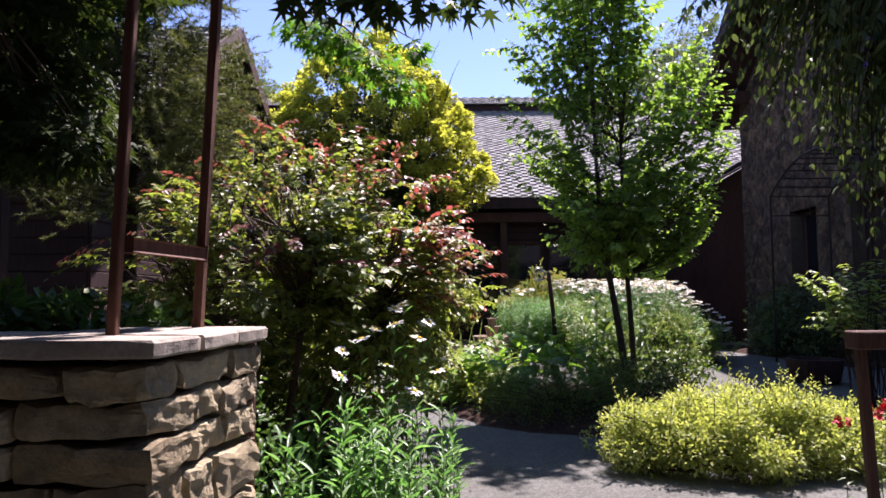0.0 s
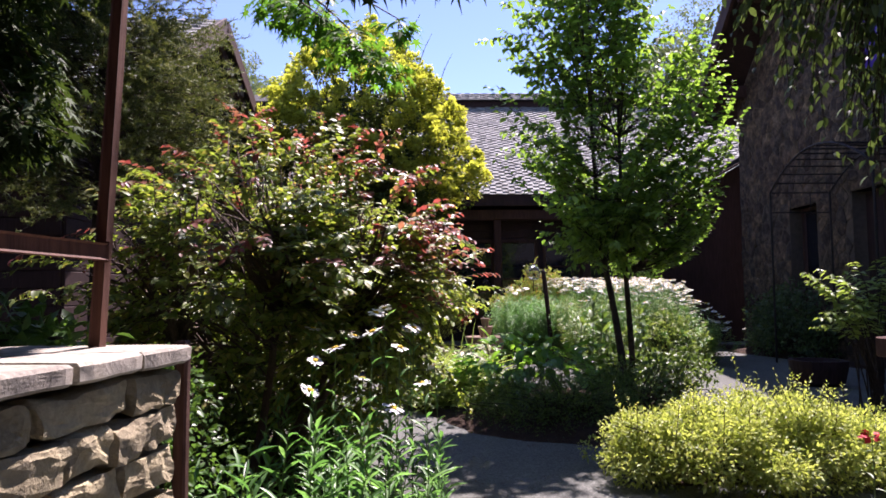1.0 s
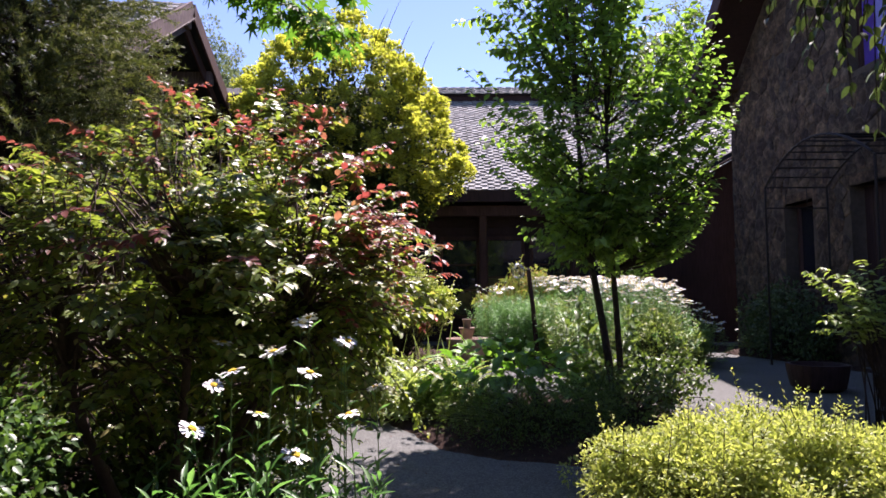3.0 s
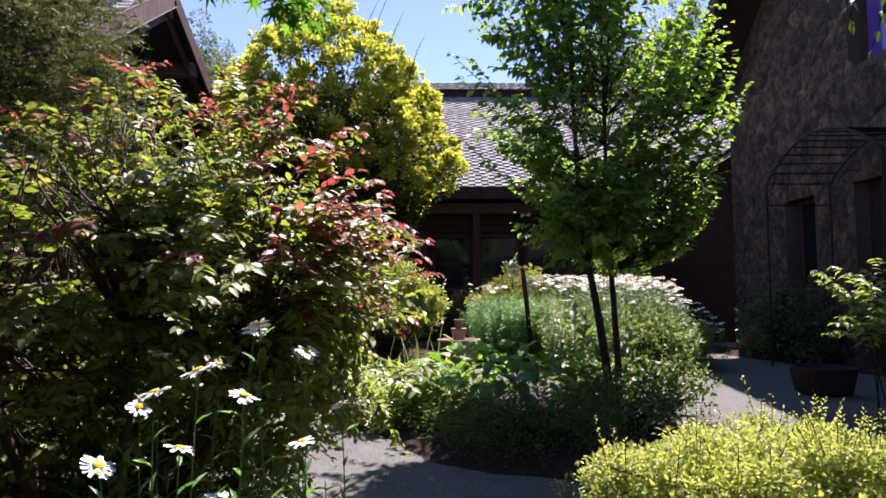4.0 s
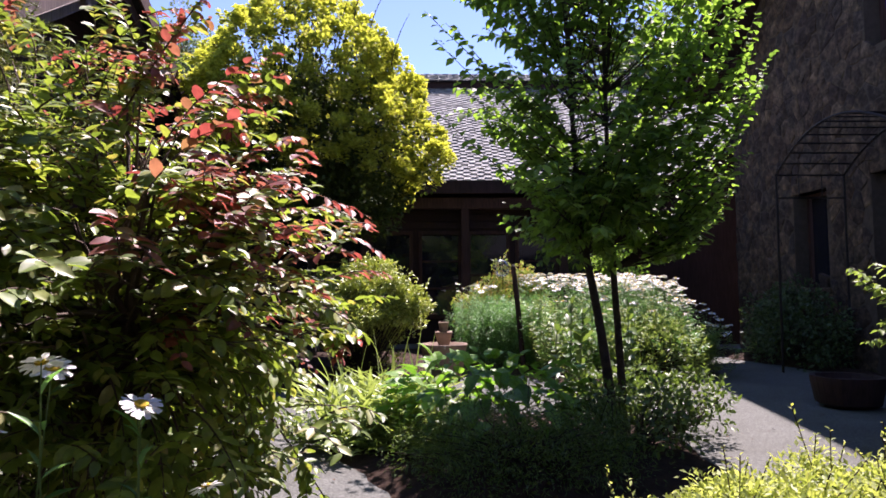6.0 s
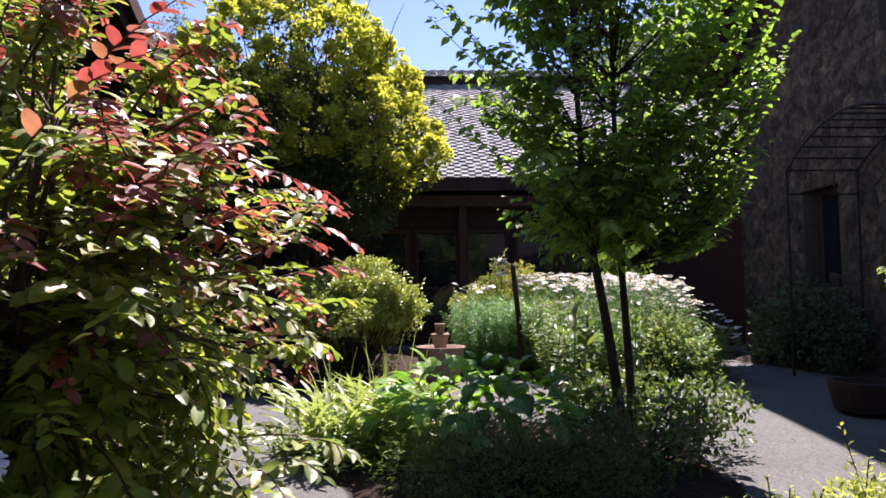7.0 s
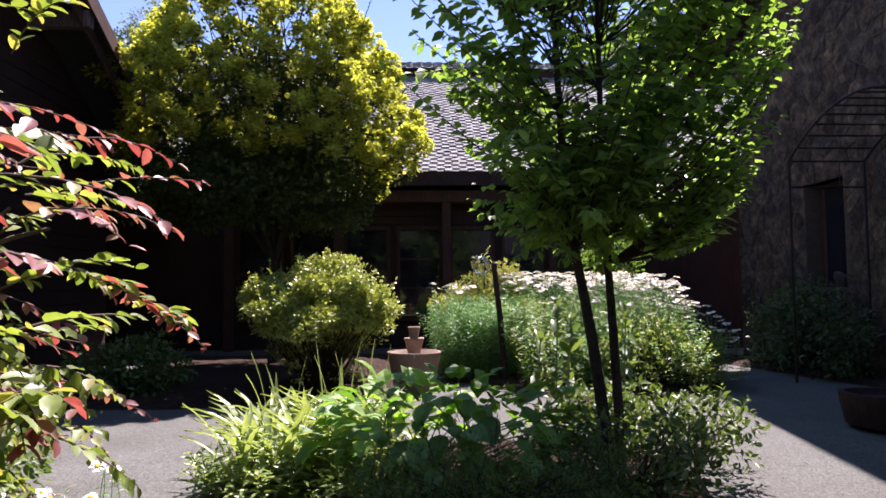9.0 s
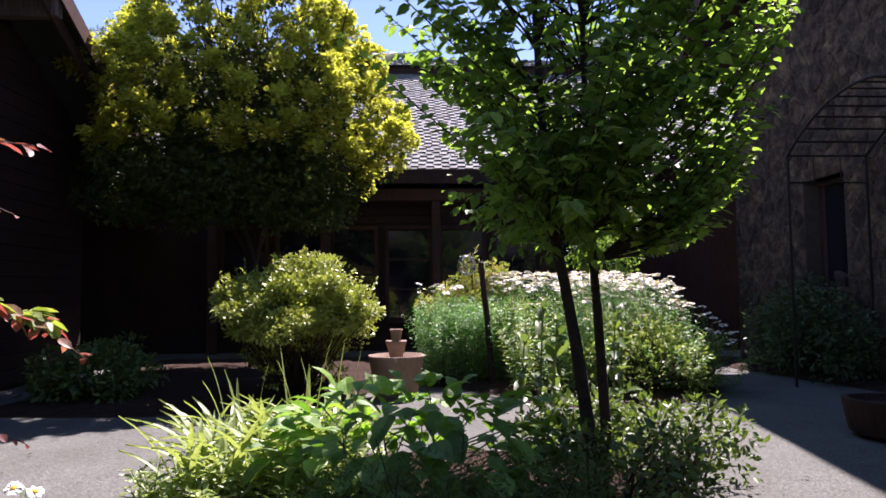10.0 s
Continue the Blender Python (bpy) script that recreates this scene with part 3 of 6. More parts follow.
def clip_poly(poly, p, d):
    """The part of a polygon where (q - p) . d < 0."""
    out = []
    for i in range(len(poly)):
        a, b = poly[i], poly[(i + 1) % len(poly)]
        da, db = (a - p) @ d, (b - p) @ d
        if da < 0:
            out.append(a)
        if (da < 0) != (db < 0):
            out.append(a + (b - a) * (da / (da - db)))
    return out


XW = 6.08          # face of the stone house
RAKE_LOW, RAKE_APEX = (14.328, 4.492), (9.108, 8.981)
Y_END, Y_NEAR = 13.864, 6.208           # ends of its gable wall
OPENINGS = [(11.196, 12.031, 1.08, 2.462), (9.108, 10.268, 0.0, 2.497), (8.992, 10.268, 4.063, 5.629)]


EAVE_X = 5.295      # outer edge of its roof


def rake(y):
    s = (RAKE_APEX[1] - RAKE_LOW[1]) / (RAKE_LOW[0] - RAKE_APEX[0])
    return RAKE_APEX[1] - abs(y - RAKE_APEX[0]) * s


def stone_house():
    h = thing("stone_house", (6.5, 9, 0), "stone gabled house in shade with a dark roof overhang", "house")

    def piece(y0, y1, z0, z1=None):
        top = [(y1, z1), (y0, z1)] if z1 else [(y1, rake(y1) - 0.05)] + ([(RAKE_APEX[0], RAKE_APEX[1] - 0.05)] if y0 < RAKE_APEX[0] < y1 else []) + [(y0, rake(y0) - 0.05)]
        return part("wall", prism([(y0, z0), (y1, z0)] + top, "x", XW - 0.004, XW + 0.36), h, "random rubble stone wall with grey joints", M_RUBBLE_JOINT)
    (wa, wb, wc, wd), (da, db, dc, dd), (ua, ub, uc, ud) = OPENINGS
    wall = piece(wb, Y_END, 0)
    piece(wa, wb, 0, wc)
    piece(wa, wb, wd)
    piece(db, wa, 0)
    piece(ua, ub, dd, uc)
    piece(ua, ub, ud)
    piece(ua, da, 0, dd)
    piece(Y_NEAR, ua, 0)
    part("side_wall", box_bm((XW + 0.36, Y_END - 0.2, 0), (12, Y_END, 4.5)), h, mat=M_RUBBLE_JOINT)
    part("near_side_wall", box_bm((XW + 0.36, Y_NEAR, 0), (12, Y_NEAR + 0.2, 4.5)), h, mat=M_RUBBLE_JOINT)
    s = (RAKE_APEX[1] - RAKE_LOW[1]) / (RAKE_LOW[0] - RAKE_APEX[0])
    part("roof_slope", prism([RAKE_LOW, RAKE_APEX, (RAKE_APEX[0], RAKE_APEX[1] + 0.2), (RAKE_LOW[0] + 0.1, RAKE_LOW[1] + 0.05)], "x", EAVE_X, 12), h, "dark roof slope", M_TIMBER)
    ny = 2 * RAKE_APEX[0] - RAKE_LOW[0]
    part("roof_slope", prism([(ny, RAKE_LOW[1]), RAKE_APEX, (RAKE_APEX[0], RAKE_APEX[1] + 0.2), (ny - 0.1, RAKE_LOW[1] + 0.05)], "x", EAVE_X, 12), h, "dark roof slope", M_TIMBER)
    part("barge_board", beam_bm((EAVE_X - 0.02, RAKE_LOW[0] + 0.05, RAKE_LOW[1] - 0.05), (EAVE_X - 0.02, RAKE_APEX[0], RAKE_APEX[1] - 0.05), 0.30, 0.05, 0.006, (1, 0, 0)), h, "dark stained barge board", M_BARGE_DARK)
    part("barge_board", beam_bm((EAVE_X - 0.02, ny - 0.05, RAKE_LOW[1] - 0.05), (EAVE_X - 0.02, RAKE_APEX[0], RAKE_APEX[1] - 0.05), 0.30, 0.05, 0.006, (1, 0, 0)), h, "dark stained barge board", M_BARGE_DARK)
    for y in (13.5, 12.0, 10.5):
        part("purlin_end", box_bm((EAVE_X + 0.04, y - 0.08, rake(y) - 0.38), (XW + 0.1, y + 0.08, rake(y) - 0.14), 0.01), h, mat=M_BARGE_DARK)

    # openings: window, door, upper window
    def opening(name, y0, y1, z0, z1, glass, label, bars=1):
        w = under(new(name), h)
        w["label"] = label
        x = XW + 0.24
        f = 0.06
        for a, b in (((y0, z1 - f), (y1, z1)), ((y0, z0), (y1, z0 + f)), ((y0, z0 + f), (y0 + f, z1 - f)), ((y1 - f, z0 + f), (y1, z1 - f))):
            part("frame", box_bm((x - 0.04, a[0], a[1]), (x + 0.06, b[0], b[1]), 0.006), w, mat=M_BARGE_DARK)
        ys = np.linspace(y0 + f, y1 - f, bars + 1)
        for i in range(bars):
            part("pane", box_bm((x, ys[i] + 0.015, z0 + f), (x + 0.008, ys[i + 1] - 0.015, z1 - f)), w, mat=glass)
            if i:
                part("glazing_bar", box_bm((x - 0.02, ys[i] - 0.015, z0 + f), (x + 0.03, ys[i] + 0.015, z1 - f), 0.004), w, mat=M_BARGE_DARK)
        return w
    w1 = opening("window", *OPENINGS[0], M_GLASS, "narrow dark window with a stone sill", 1)
    part("sill", box_bm((XW - 0.05, wa - 0.06, 1.0), (XW + 0.26, wb + 0.06, 1.08), 0.012), w1, mat=M_RUBBLE)
    part("lintel", box_bm((XW - 0.012, wa - 0.12, wd), (XW + 0.26, wb + 0.12, wd + 0.15), 0.012), w1, mat=M_RUBBLE)
    d = under(new("door"), h)
    d["label"] = "dark plank door in the stone wall"
    for k in range(6):
        part("plank", box_bm((XW + 0.18, da + 0.02 + k * 0.187, 0.02), (XW + 0.22, da + 0.02 + k * 0.187 + 0.18, dd - 0.02), 0.006), d, mat=M_TIMBER)
    part("lintel", box_bm((XW - 0.012, da - 0.12, dd), (XW + 0.2, db + 0.12, dd + 0.16), 0.012), d, mat=M_RUBBLE)
    opening("window", *OPENINGS[2], M_GLASS_SKY, "upper window with violet-blue glass in a dark frame", 2)

    # the stones of the face
    rng = np.random.default_rng(5)
    y0, y1, zt = 8.0, Y_END + 0.02, 8.5
    seeds, step = [], 0.23
    for i in range(int((y1 - y0) / step) + 1):
        for j in range(int(zt / (step * 0.8)) + 1):
            p = np.array([y0 + (i + 0.5 * (j % 2)) * step, j * step * 0.8]) + rng.uniform(-0.095, 0.095, 2)
            if p[1] < rake(min(p[0], Y_END)) + 0.1 and rng.random() > 0.22:
                seeds.append(p)
                if rng.random() < 0.16:
                    seeds.append(p + rng.uniform(-0.12, 0.12, 2))
    seeds = np.array(seeds)
    rest, made = Soup(), 0
    for i in np.argsort(seeds[:, 1] + 0.2 * seeds[:, 0]):
        p = seeds[i]
        box = [np.array(q) for q in ((max(y0, p[0] - 0.5), max(0, p[1] - 0.5)), (min(Y_END, p[0] + 0.5), max(0, p[1] - 0.5)), (min(Y_END, p[0] + 0.5), p[1] + 0.5), (max(y0, p[0] - 0.5), p[1] + 0.5))]
        for k in np.argsort(((seeds - p) ** 2).sum(1))[1:16]:
            d2 = seeds[k] - p
            box = clip_poly(box, p + d2 / 2 - d2 / np.linalg.norm(d2) * 0.003, d2)
            if len(box) < 3:
                break
        sl = (RAKE_APEX[1] - RAKE_LOW[1]) / (RAKE_LOW[0] - RAKE_APEX[0])
        if len(box) >= 3:
            box = clip_poly(box, np.array([RAKE_APEX[0], RAKE_APEX[1] - 0.1]), np.array([sl, 1.0]))
        for (a, b, c, e) in OPENINGS:
            if len(box) < 3:
                break
            c0, c1 = c - 0.0, e + 0.16
            if a - 0.02 < p[0] < b + 0.02 and c0 < p[1] < c1:
                box = []
            elif c0 - 0.02 < p[1] < c1 + 0.02:
                if p[0] <= a:
                    box = clip_poly(box, np.array([a - 0.01, 0]), np.array([1.0, 0]))
                elif p[0] >= b:
                    box = clip_poly(box, np.array([b + 0.01, 0]), np.array([-1.0, 0]))
            elif a < p[0] < b:
                if p[1] <= c0:
                    box = clip_poly(box, np.array([0, c0 - 0.09]), np.array([0, 1.0]))
                elif p[1] >= c1:
                    box = clip_poly(box, np.array([0, c1]), np.array([0, -1.0]))
        if len(box) < 3:
            continue
        q = np.array(box)
        c = q.mean(0)
        proud = rng.uniform(0.0, 0.012)
        n = len(q)
        inner = c + (q - c) * 0.90 + rng.uniform(-0.012, 0.012, q.shape)
        tilt = rng.uniform(-0.06, 0.06, 2)
        v = [(XW + 0.05, a, b) for a, b in q] + [(XW - 0.4 * proud - 0.001, a, b) for a, b in c + (q - c) * 0.985] + [(XW - proud - 0.008 + tilt @ (np.array([a, b]) - c), a, b) for a, b in inner]
        v.append((XW - proud - 0.02, *c))
        f = []
        for k in range(n):
            k2 = (k + 1) % n
            f += [(k, k2, n + k2), (k, n + k2, n + k), (n + k, n + k2, 2 * n + k2), (n + k, 2 * n + k2, 2 * n + k), (2 * n + k, 2 * n + k2, 3 * n)]
        if made < 300 and p[0] < Y_END - 0.2:
            part("stone", Soup().add(v, f), wall, mat=M_RUBBLE)
            made += 1
        else:
            rest.add(v, f)
    part("stone_field", rest, wall, mat=stone_material("rubble_stone_upper", RUBBLE_STOPS, 9.0, 0.92, 1.0, contrast=2.0, per_object=False))["kind"] = "stuff"


def iron_arch():
    a = thing("garden_arch", (5.504, 9.34, 0), "black iron garden arch with rungs before the stone wall", "garden arch")
    x0, x1, y_far, y_near, zs, rise = 5.086, 5.991, 10.674, 8.238, 2.543, 0.46
    mid, rad = (y_far + y_near) / 2, (y_far - y_near) / 2

    def on(t):
        if t < 0:
            return y_far, zs + t
        if t > 1:
            return y_near, zs - (t - 1)
        return mid + rad * (1 - 2 * t), zs + rise * (1 - (1 - 2 * t) ** 2)
    for x in (x0, x1):
        path = [(x, *on(t)) for t in (-zs, -1.2, 0.0)] + [(x, *on(t)) for t in np.linspace(0.02, 0.98, 24)] + [(x, *on(1.0)), (x, *on(1 + zs))]
        part("rail", tube(Soup(), path, 0.016, 6), a, mat=M_IRON)
    for t in [-0.3, 0.0] + list(np.linspace(0.07, 0.93, 13)) + [1.0, 1.3]:
        y, z = on(t)
        part("rung", tube(Soup(), [(x0, y, z), (x1, y, z)], 0.010, 5), a, mat=M_IRON)
    for fx in (0.33, 0.67):
        x = x0 + (x1 - x0) * fx
        part("bar", tube(Soup(), [(x, y_far, zs), (x, y_far, zs - 0.3)], 0.007, 5), a, mat=M_IRON)


# ---- planter wall by the path ----
def rough_stone(lo, hi, seed, lumps=0.017):
    bm = box_bm(lo, hi)
    bmesh.ops.subdivide_edges(bm, edges=bm.edges[:], cuts=5, use_grid_fill=True)
    c = (Vector(lo) + Vector(hi)) / 2
    half = (Vector(hi) - Vector(lo)) / 2
    for v in bm.verts:
        d = v.co - c
        r = Vector((abs(d[i]) / half[i] for i in range(3)))
        corner = sum(1 for i in range(3) if r[i] > 0.95)
        v.co = c + d * (1.0 if corner < 2 else (0.975 if corner == 2 else 0.945))
        v.co += noise.noise_vector(v.co * 11 + Vector((seed, 0, 0))) * lumps * 0.55 + noise.noise_vector(v.co * 42 + Vector((0, seed, 0))) * lumps * 0.45
        v.co.x += (v.co.y - WALL_Y0) * WALL_SKEW
    return bm


WALL_X, WALL_Y0, WALL_Y1, WALL_TOP = -0.392, 1.125, 1.51, 0.925
WALL_SKEW = 0.095     # the end of the wall is not quite square


def planter_wall():
    w = thing("planter_wall", (-1.5, 1.4, 0), "dry-laid tan sandstone planter wall with a flagstone cap", "garden wall")
    part("core", box_bm((-3.4, WALL_Y0 + 0.09, 0), (WALL_X - 0.09, WALL_Y1 - 0.03, WALL_TOP - 0.02)), w, mat=M_MORTAR)
    rng = random.Random(4)
    z, seed = 0.0, 0
    heights = [0.10, 0.085, 0.10, 0.07, 0.09, 0.085, 0.075, 0.062, 0.092, 0.058, 0.055, 0.053]
    for h in heights:
        top = min(z + h - 0.006, WALL_TOP)
        corner = rng.uniform(0.12, 0.2)
        # end facing +x
        y = WALL_Y0 - rng.uniform(0, 0.015)
        first = True
        while y < WALL_Y1 - 0.03:
            ln = rng.uniform(0.08, 0.19)
            y2 = min(y + ln, WALL_Y1)
            if WALL_Y1 - y2 < 0.05:
                y2 = WALL_Y1
            out = rng.uniform(-0.006, 0.008)
            depth = corner if first else 0.13
            seed += 3
            part("stone", rough_stone((WALL_X - depth, y, z), (WALL_X + out, y2 - 0.006, top - rng.uniform(0, 0.006)), seed, 0.017), w, mat=M_WALLSTONE)
            y, first = y2, False
        # face towards the path
        x = WALL_X - corner - 0.006
        while x > -2.4:
            ln = rng.uniform(0.14, 0.34)
            seed += 3
            part("stone", rough_stone((x - ln + 0.007, WALL_Y0 - rng.uniform(-0.012, 0.02), z), (x, WALL_Y0 + 0.14, top - rng.uniform(0, 0.006)), seed), w, mat=M_WALLSTONE)
            x -= ln
        z += h
    top = WALL_TOP + 0.002
    ys = [WALL_Y0 - 0.025, 1.25, 1.39, WALL_Y1 + 0.02]
    for a, b in zip(ys, ys[1:]):
        seed += 3
        part("cap_slab", rough_stone((WALL_X - 0.30, a, top), (WALL_X + 0.012 + rng.uniform(-0.003, 0.003), b - 0.004, top + 0.026), seed, 0.004), w, mat=M_CAP)
    x = WALL_X - 0.304
    for ln in (0.42, 0.36, 0.5, 0.4, 0.45):
        seed += 3
        part("cap_slab", rough_stone((x - ln + 0.005, WALL_Y0 - 0.025 + rng.uniform(-0.006, 0.004), top), (x, WALL_Y0 + 0.26, top + 0.026), seed, 0.004), w, mat=M_CAP)
        x -= ln
    part("back_core", box_bm((-3.4, WALL_Y1 - 0.03, 0), (WALL_X - 0.27, 1.78, WALL_TOP - 0.03)), w, "planter earth behind the wall", M_SOIL)
    part("earth", box_bm((-3.4, 1.78, 0), (-1.35, 2.5, WALL_TOP - 0.03)), w, mat=M_SOIL)


def planter_trellis():
    t = thing("plant_trellis", (-0.46, 1.3, WALL_TOP), "reddish wooden stakes with a cross rail standing in the planter", "trellis")
    for (x, y, tx) in ((-0.512, 1.24, 0.035), (-0.462, 1.47, 0.045)):
        part("stake", beam_bm((x, y, 0.90), (x + tx, y + 0.02, 2.3), 0.016, 0.016, 0.002, (0, 1, 0)), t, mat=M_STAKE)
    part("rail", beam_bm((-0.496, 1.252, 1.094), (-0.452, 1.462, 1.092), 0.016, 0.024, 0.003), t, mat=M_STAKE)
    part("rail", beam_bm((-0.478, 1.252, 1.95), (-0.43, 1.475, 1.95), 0.018, 0.030, 0.003), t, mat=M_STAKE)
    p = thing("wooden_post", (-0.44, 1.75, 0), "short dark red wooden post at the end of the wall", "post")
    part("shaft", box_bm((-0.452, 1.74, 0), (-0.428, 1.765, 0.945), 0.004), p, mat=M_POST_DARK)


# ---- small garden furniture ----
def lathe(profile, centre, sides=28, square=0.0):
    """A turned shape; square draws its plan towards a square."""
    v, f = [], []
    for r, z in profile:
        for k in range(sides):
            a = 2 * math.pi * k / sides
            c, s = math.cos(a), math.sin(a)
            g = 1.0 / max(abs(c), abs(s))
            m = 1 + (g - 1) * square
            v.append((centre[0] + r * c * m, centre[1] + r * s * m, centre[2] + z))
    n = len(profile)
    for i in range(n - 1):
        for k in range(sides):
            a, b = i * sides + k, i * sides + (k + 1) % sides
            f += [(a, b, b + sides), (a, b + sides, a + sides)]
    for k in range(1, sides - 1):
        f.append(((n - 1) * sides, (n - 1) * sides + k, (n - 1) * sides + k + 1))
    return Soup().add(v, f)


def fountain():
    x, y = 0.735, 10.5
    b = thing("fountain", (x, y, 0), "weathered terracotta fountain with stacked cups on a wide basin", "fountain")
    part("basin", lathe([(0.20, 0), (0.215, 0.02), (0.285, 0.40), (0.292, 0.405), (0.292, 0.43), (0.265, 0.43), (0.255, 0.39), (0.05, 0.37)], (x, y, 0.0)), b, mat=M_TERRACOTTA)
    part("spout", box_bm((x - 0.012, y - 0.30, 0.385), (x + 0.012, y - 0.27, 0.425), 0.003), b, "pale spill lip", M_CAP)
    part("cup", lathe([(0.06, 0.37), (0.075, 0.44), (0.105, 0.555), (0.108, 0.56), (0.108, 0.575), (0.09, 0.575), (0.05, 0.55)], (x, y, 0), 28, 0.6), b, mat=M_TERRACOTTA)
    part("top_cup", lathe([(0.045, 0.55), (0.05, 0.60), (0.062, 0.675), (0.066, 0.68), (0.066, 0.695), (0.05, 0.695), (0.03, 0.67)], (x, y, 0), 28, 0.6), b, mat=M_TERRACOTTA)


def wire_globe():
    g = thing("globe_stake", (1.72, 12.4, 0), "thin metal stake with a wire globe on top", "garden ornament")
    part("stake", tube(Soup(), [(1.72, 12.4, 0), (1.72, 12.4, 1.36)], 0.008, 6), g, mat=M_IRON)
    c, r = np.array([1.52, 10.95, 1.37]), 0.105
    steel = plain_material("bright_wire", (0.35, 0.35, 0.36), (0.6, 0.6, 0.6), 20, 0.25, 0.5, 0.9, 0)
    for k in range(6):
        a = math.pi * k / 6
        u = np.array([math.cos(a), math.sin(a), 0.25 * math.sin(3 * a)])
        th = np.linspace(0, 2 * math.pi, 25)
        pts = c + r * (np.cos(th)[:, None] * unit(u)[None] + np.sin(th)[:, None] * np.array([[0, 0, 1.0]]))
        part("wire_ring", tube(Soup(), pts, 0.005, 5), g, mat=steel)
    h = thing("garden_stake", (1.80, 11.0, 0), "dark wooden stake leaning before the daisies", "garden stake")
    part("pole", tube(Soup(), [(1.80, 11.0, 0), (1.75, 11.0, 0.7), (1.68, 11.0, 1.38)], [0.037, 0.035, 0.032], 8), h, mat=M_TIMBER)
    part("cap", lathe([(0.03, 0), (0.036, 0.02), (0.012, 0.05)], (1.68, 11.0, 1.37), 8), h, mat=M_IRON)


def stone_planter():
    p = thing("low_planter", (4.3, 8.15, 0), "low dark brown stone trough on the shaded paving", "planter")
    part("trough", lathe([(0.18, 0), (0.25, 0.04), (0.285, 0.22), (0.29, 0.28), (0.25, 0.28), (0.23, 0.23), (0.02, 0.22)], (4.3, 8.15, 0), 22, 0.3), p, mat=M_TIMBER)


def unseen_rear_house():
    # added behind the viewpoint, never in view; cuts sky light from the rear
    h = thing("unseen_rear_house", (0, -6, 0), "plain dark timber house added out of view to block sky light", "house")
    part("wall", box_bm((-9, -3.6, 0), (9, -3.3, 2.9)), h, mat=M_TIMBER)
    part("side_wall", box_bm((-9, -8.6, 0), (-8.8, -3.6, 2.9)), h, mat=M_TIMBER)
    part("side_wall", box_bm((8.8, -8.6, 0), (9, -3.6, 2.9)), h, mat=M_TIMBER)
    part("back_wall", box_bm((-9, -8.8, 0), (9, -8.6, 2.9)), h, mat=M_TIMBER)
    part("roof", prism([(-2.5, 2.6), (-6.05, 5.0), (-9.6, 2.6), (-9.6, 2.75), (-6.05, 5.15), (-2.5, 2.75)], "x", -9.4, 9.4), h, mat=M_FELT)


def unseen_walls():
    # walls added out of view: they keep sky light off the planter front
    w = new("unseen_wall_south", None)
    w.location = (-0.7, -0.9, 0)
    tagged(w, "plain dark timber wall added out of view to shade the planter", "wall", kind="structure")
    part("panel", box_bm((-2.6, -1.0, 0), (1.2, -0.85, 2.9), 0.01), w, mat=M_TIMBER)
    part("panel", box_bm((-2.6, -0.84, 0), (-2.45, 1.05, 2.9), 0.01), w, mat=M_TIMBER)
    for name, x0, x1, y1 in (("unseen_wall_west", -5.4, -5.2, 6.3), ("unseen_wall_east", 6.1, 6.3, 6.2)):
        w = new(name, None)
        w.location = (x0, 0, 0)
        tagged(w, "plain dark timber wall added out of view to cut sky light", "wall", kind="structure")
        part("panel", box_bm((x0, -3.3, 0), (x1, y1, 2.8), 0.01), w, mat=M_TIMBER)


far_house()
left_house()
unseen_walls()
unseen_rear_house()
stone_house()
iron_arch()
planter_wall()
planter_trellis()
fountain()
wire_globe()
stone_planter()


# ---- plants ----
def woody(name, base, label, category, group=""):
    return thing(name, base, label, category, group)


def limb(soup, a, b, r0, r1, n=7, bend=0.12, lift=0.0, sides=6):
    a, b = np.asarray(a, float), np.asarray(b, float)
    m = (a + b) / 2 + RNG.normal(0, bend, 3) * np.linalg.norm(b - a) * np.array([1, 1, 0.4]) + np.array([0, 0, lift])
    pts = curve_pts(a, m, b, n)
    tube(soup, pts, np.linspace(r0, r1, n), sides)
    return pts


def ellipsoid_points(n, centre, radii, low=-1.0, shell=0.55, seed_noise=0.18):
    """Points inside an uneven ellipsoid, mostly near its skin."""
    d = []
    while len(d) < n:
        q = scatter(n * 2)
        d += [p for p in q if p[2] > low]
    d = np.array(d[:n])
    r = RNG.uniform(shell, 1.0, n) ** 0.6
    wob = np.array([1 + seed_noise * 2 * noise.noise(Vector(p * 2.3) + Vector(centre)) for p in d])
    return np.asarray(centre) + d * (r * wob)[:, None] * np.asarray(radii), d


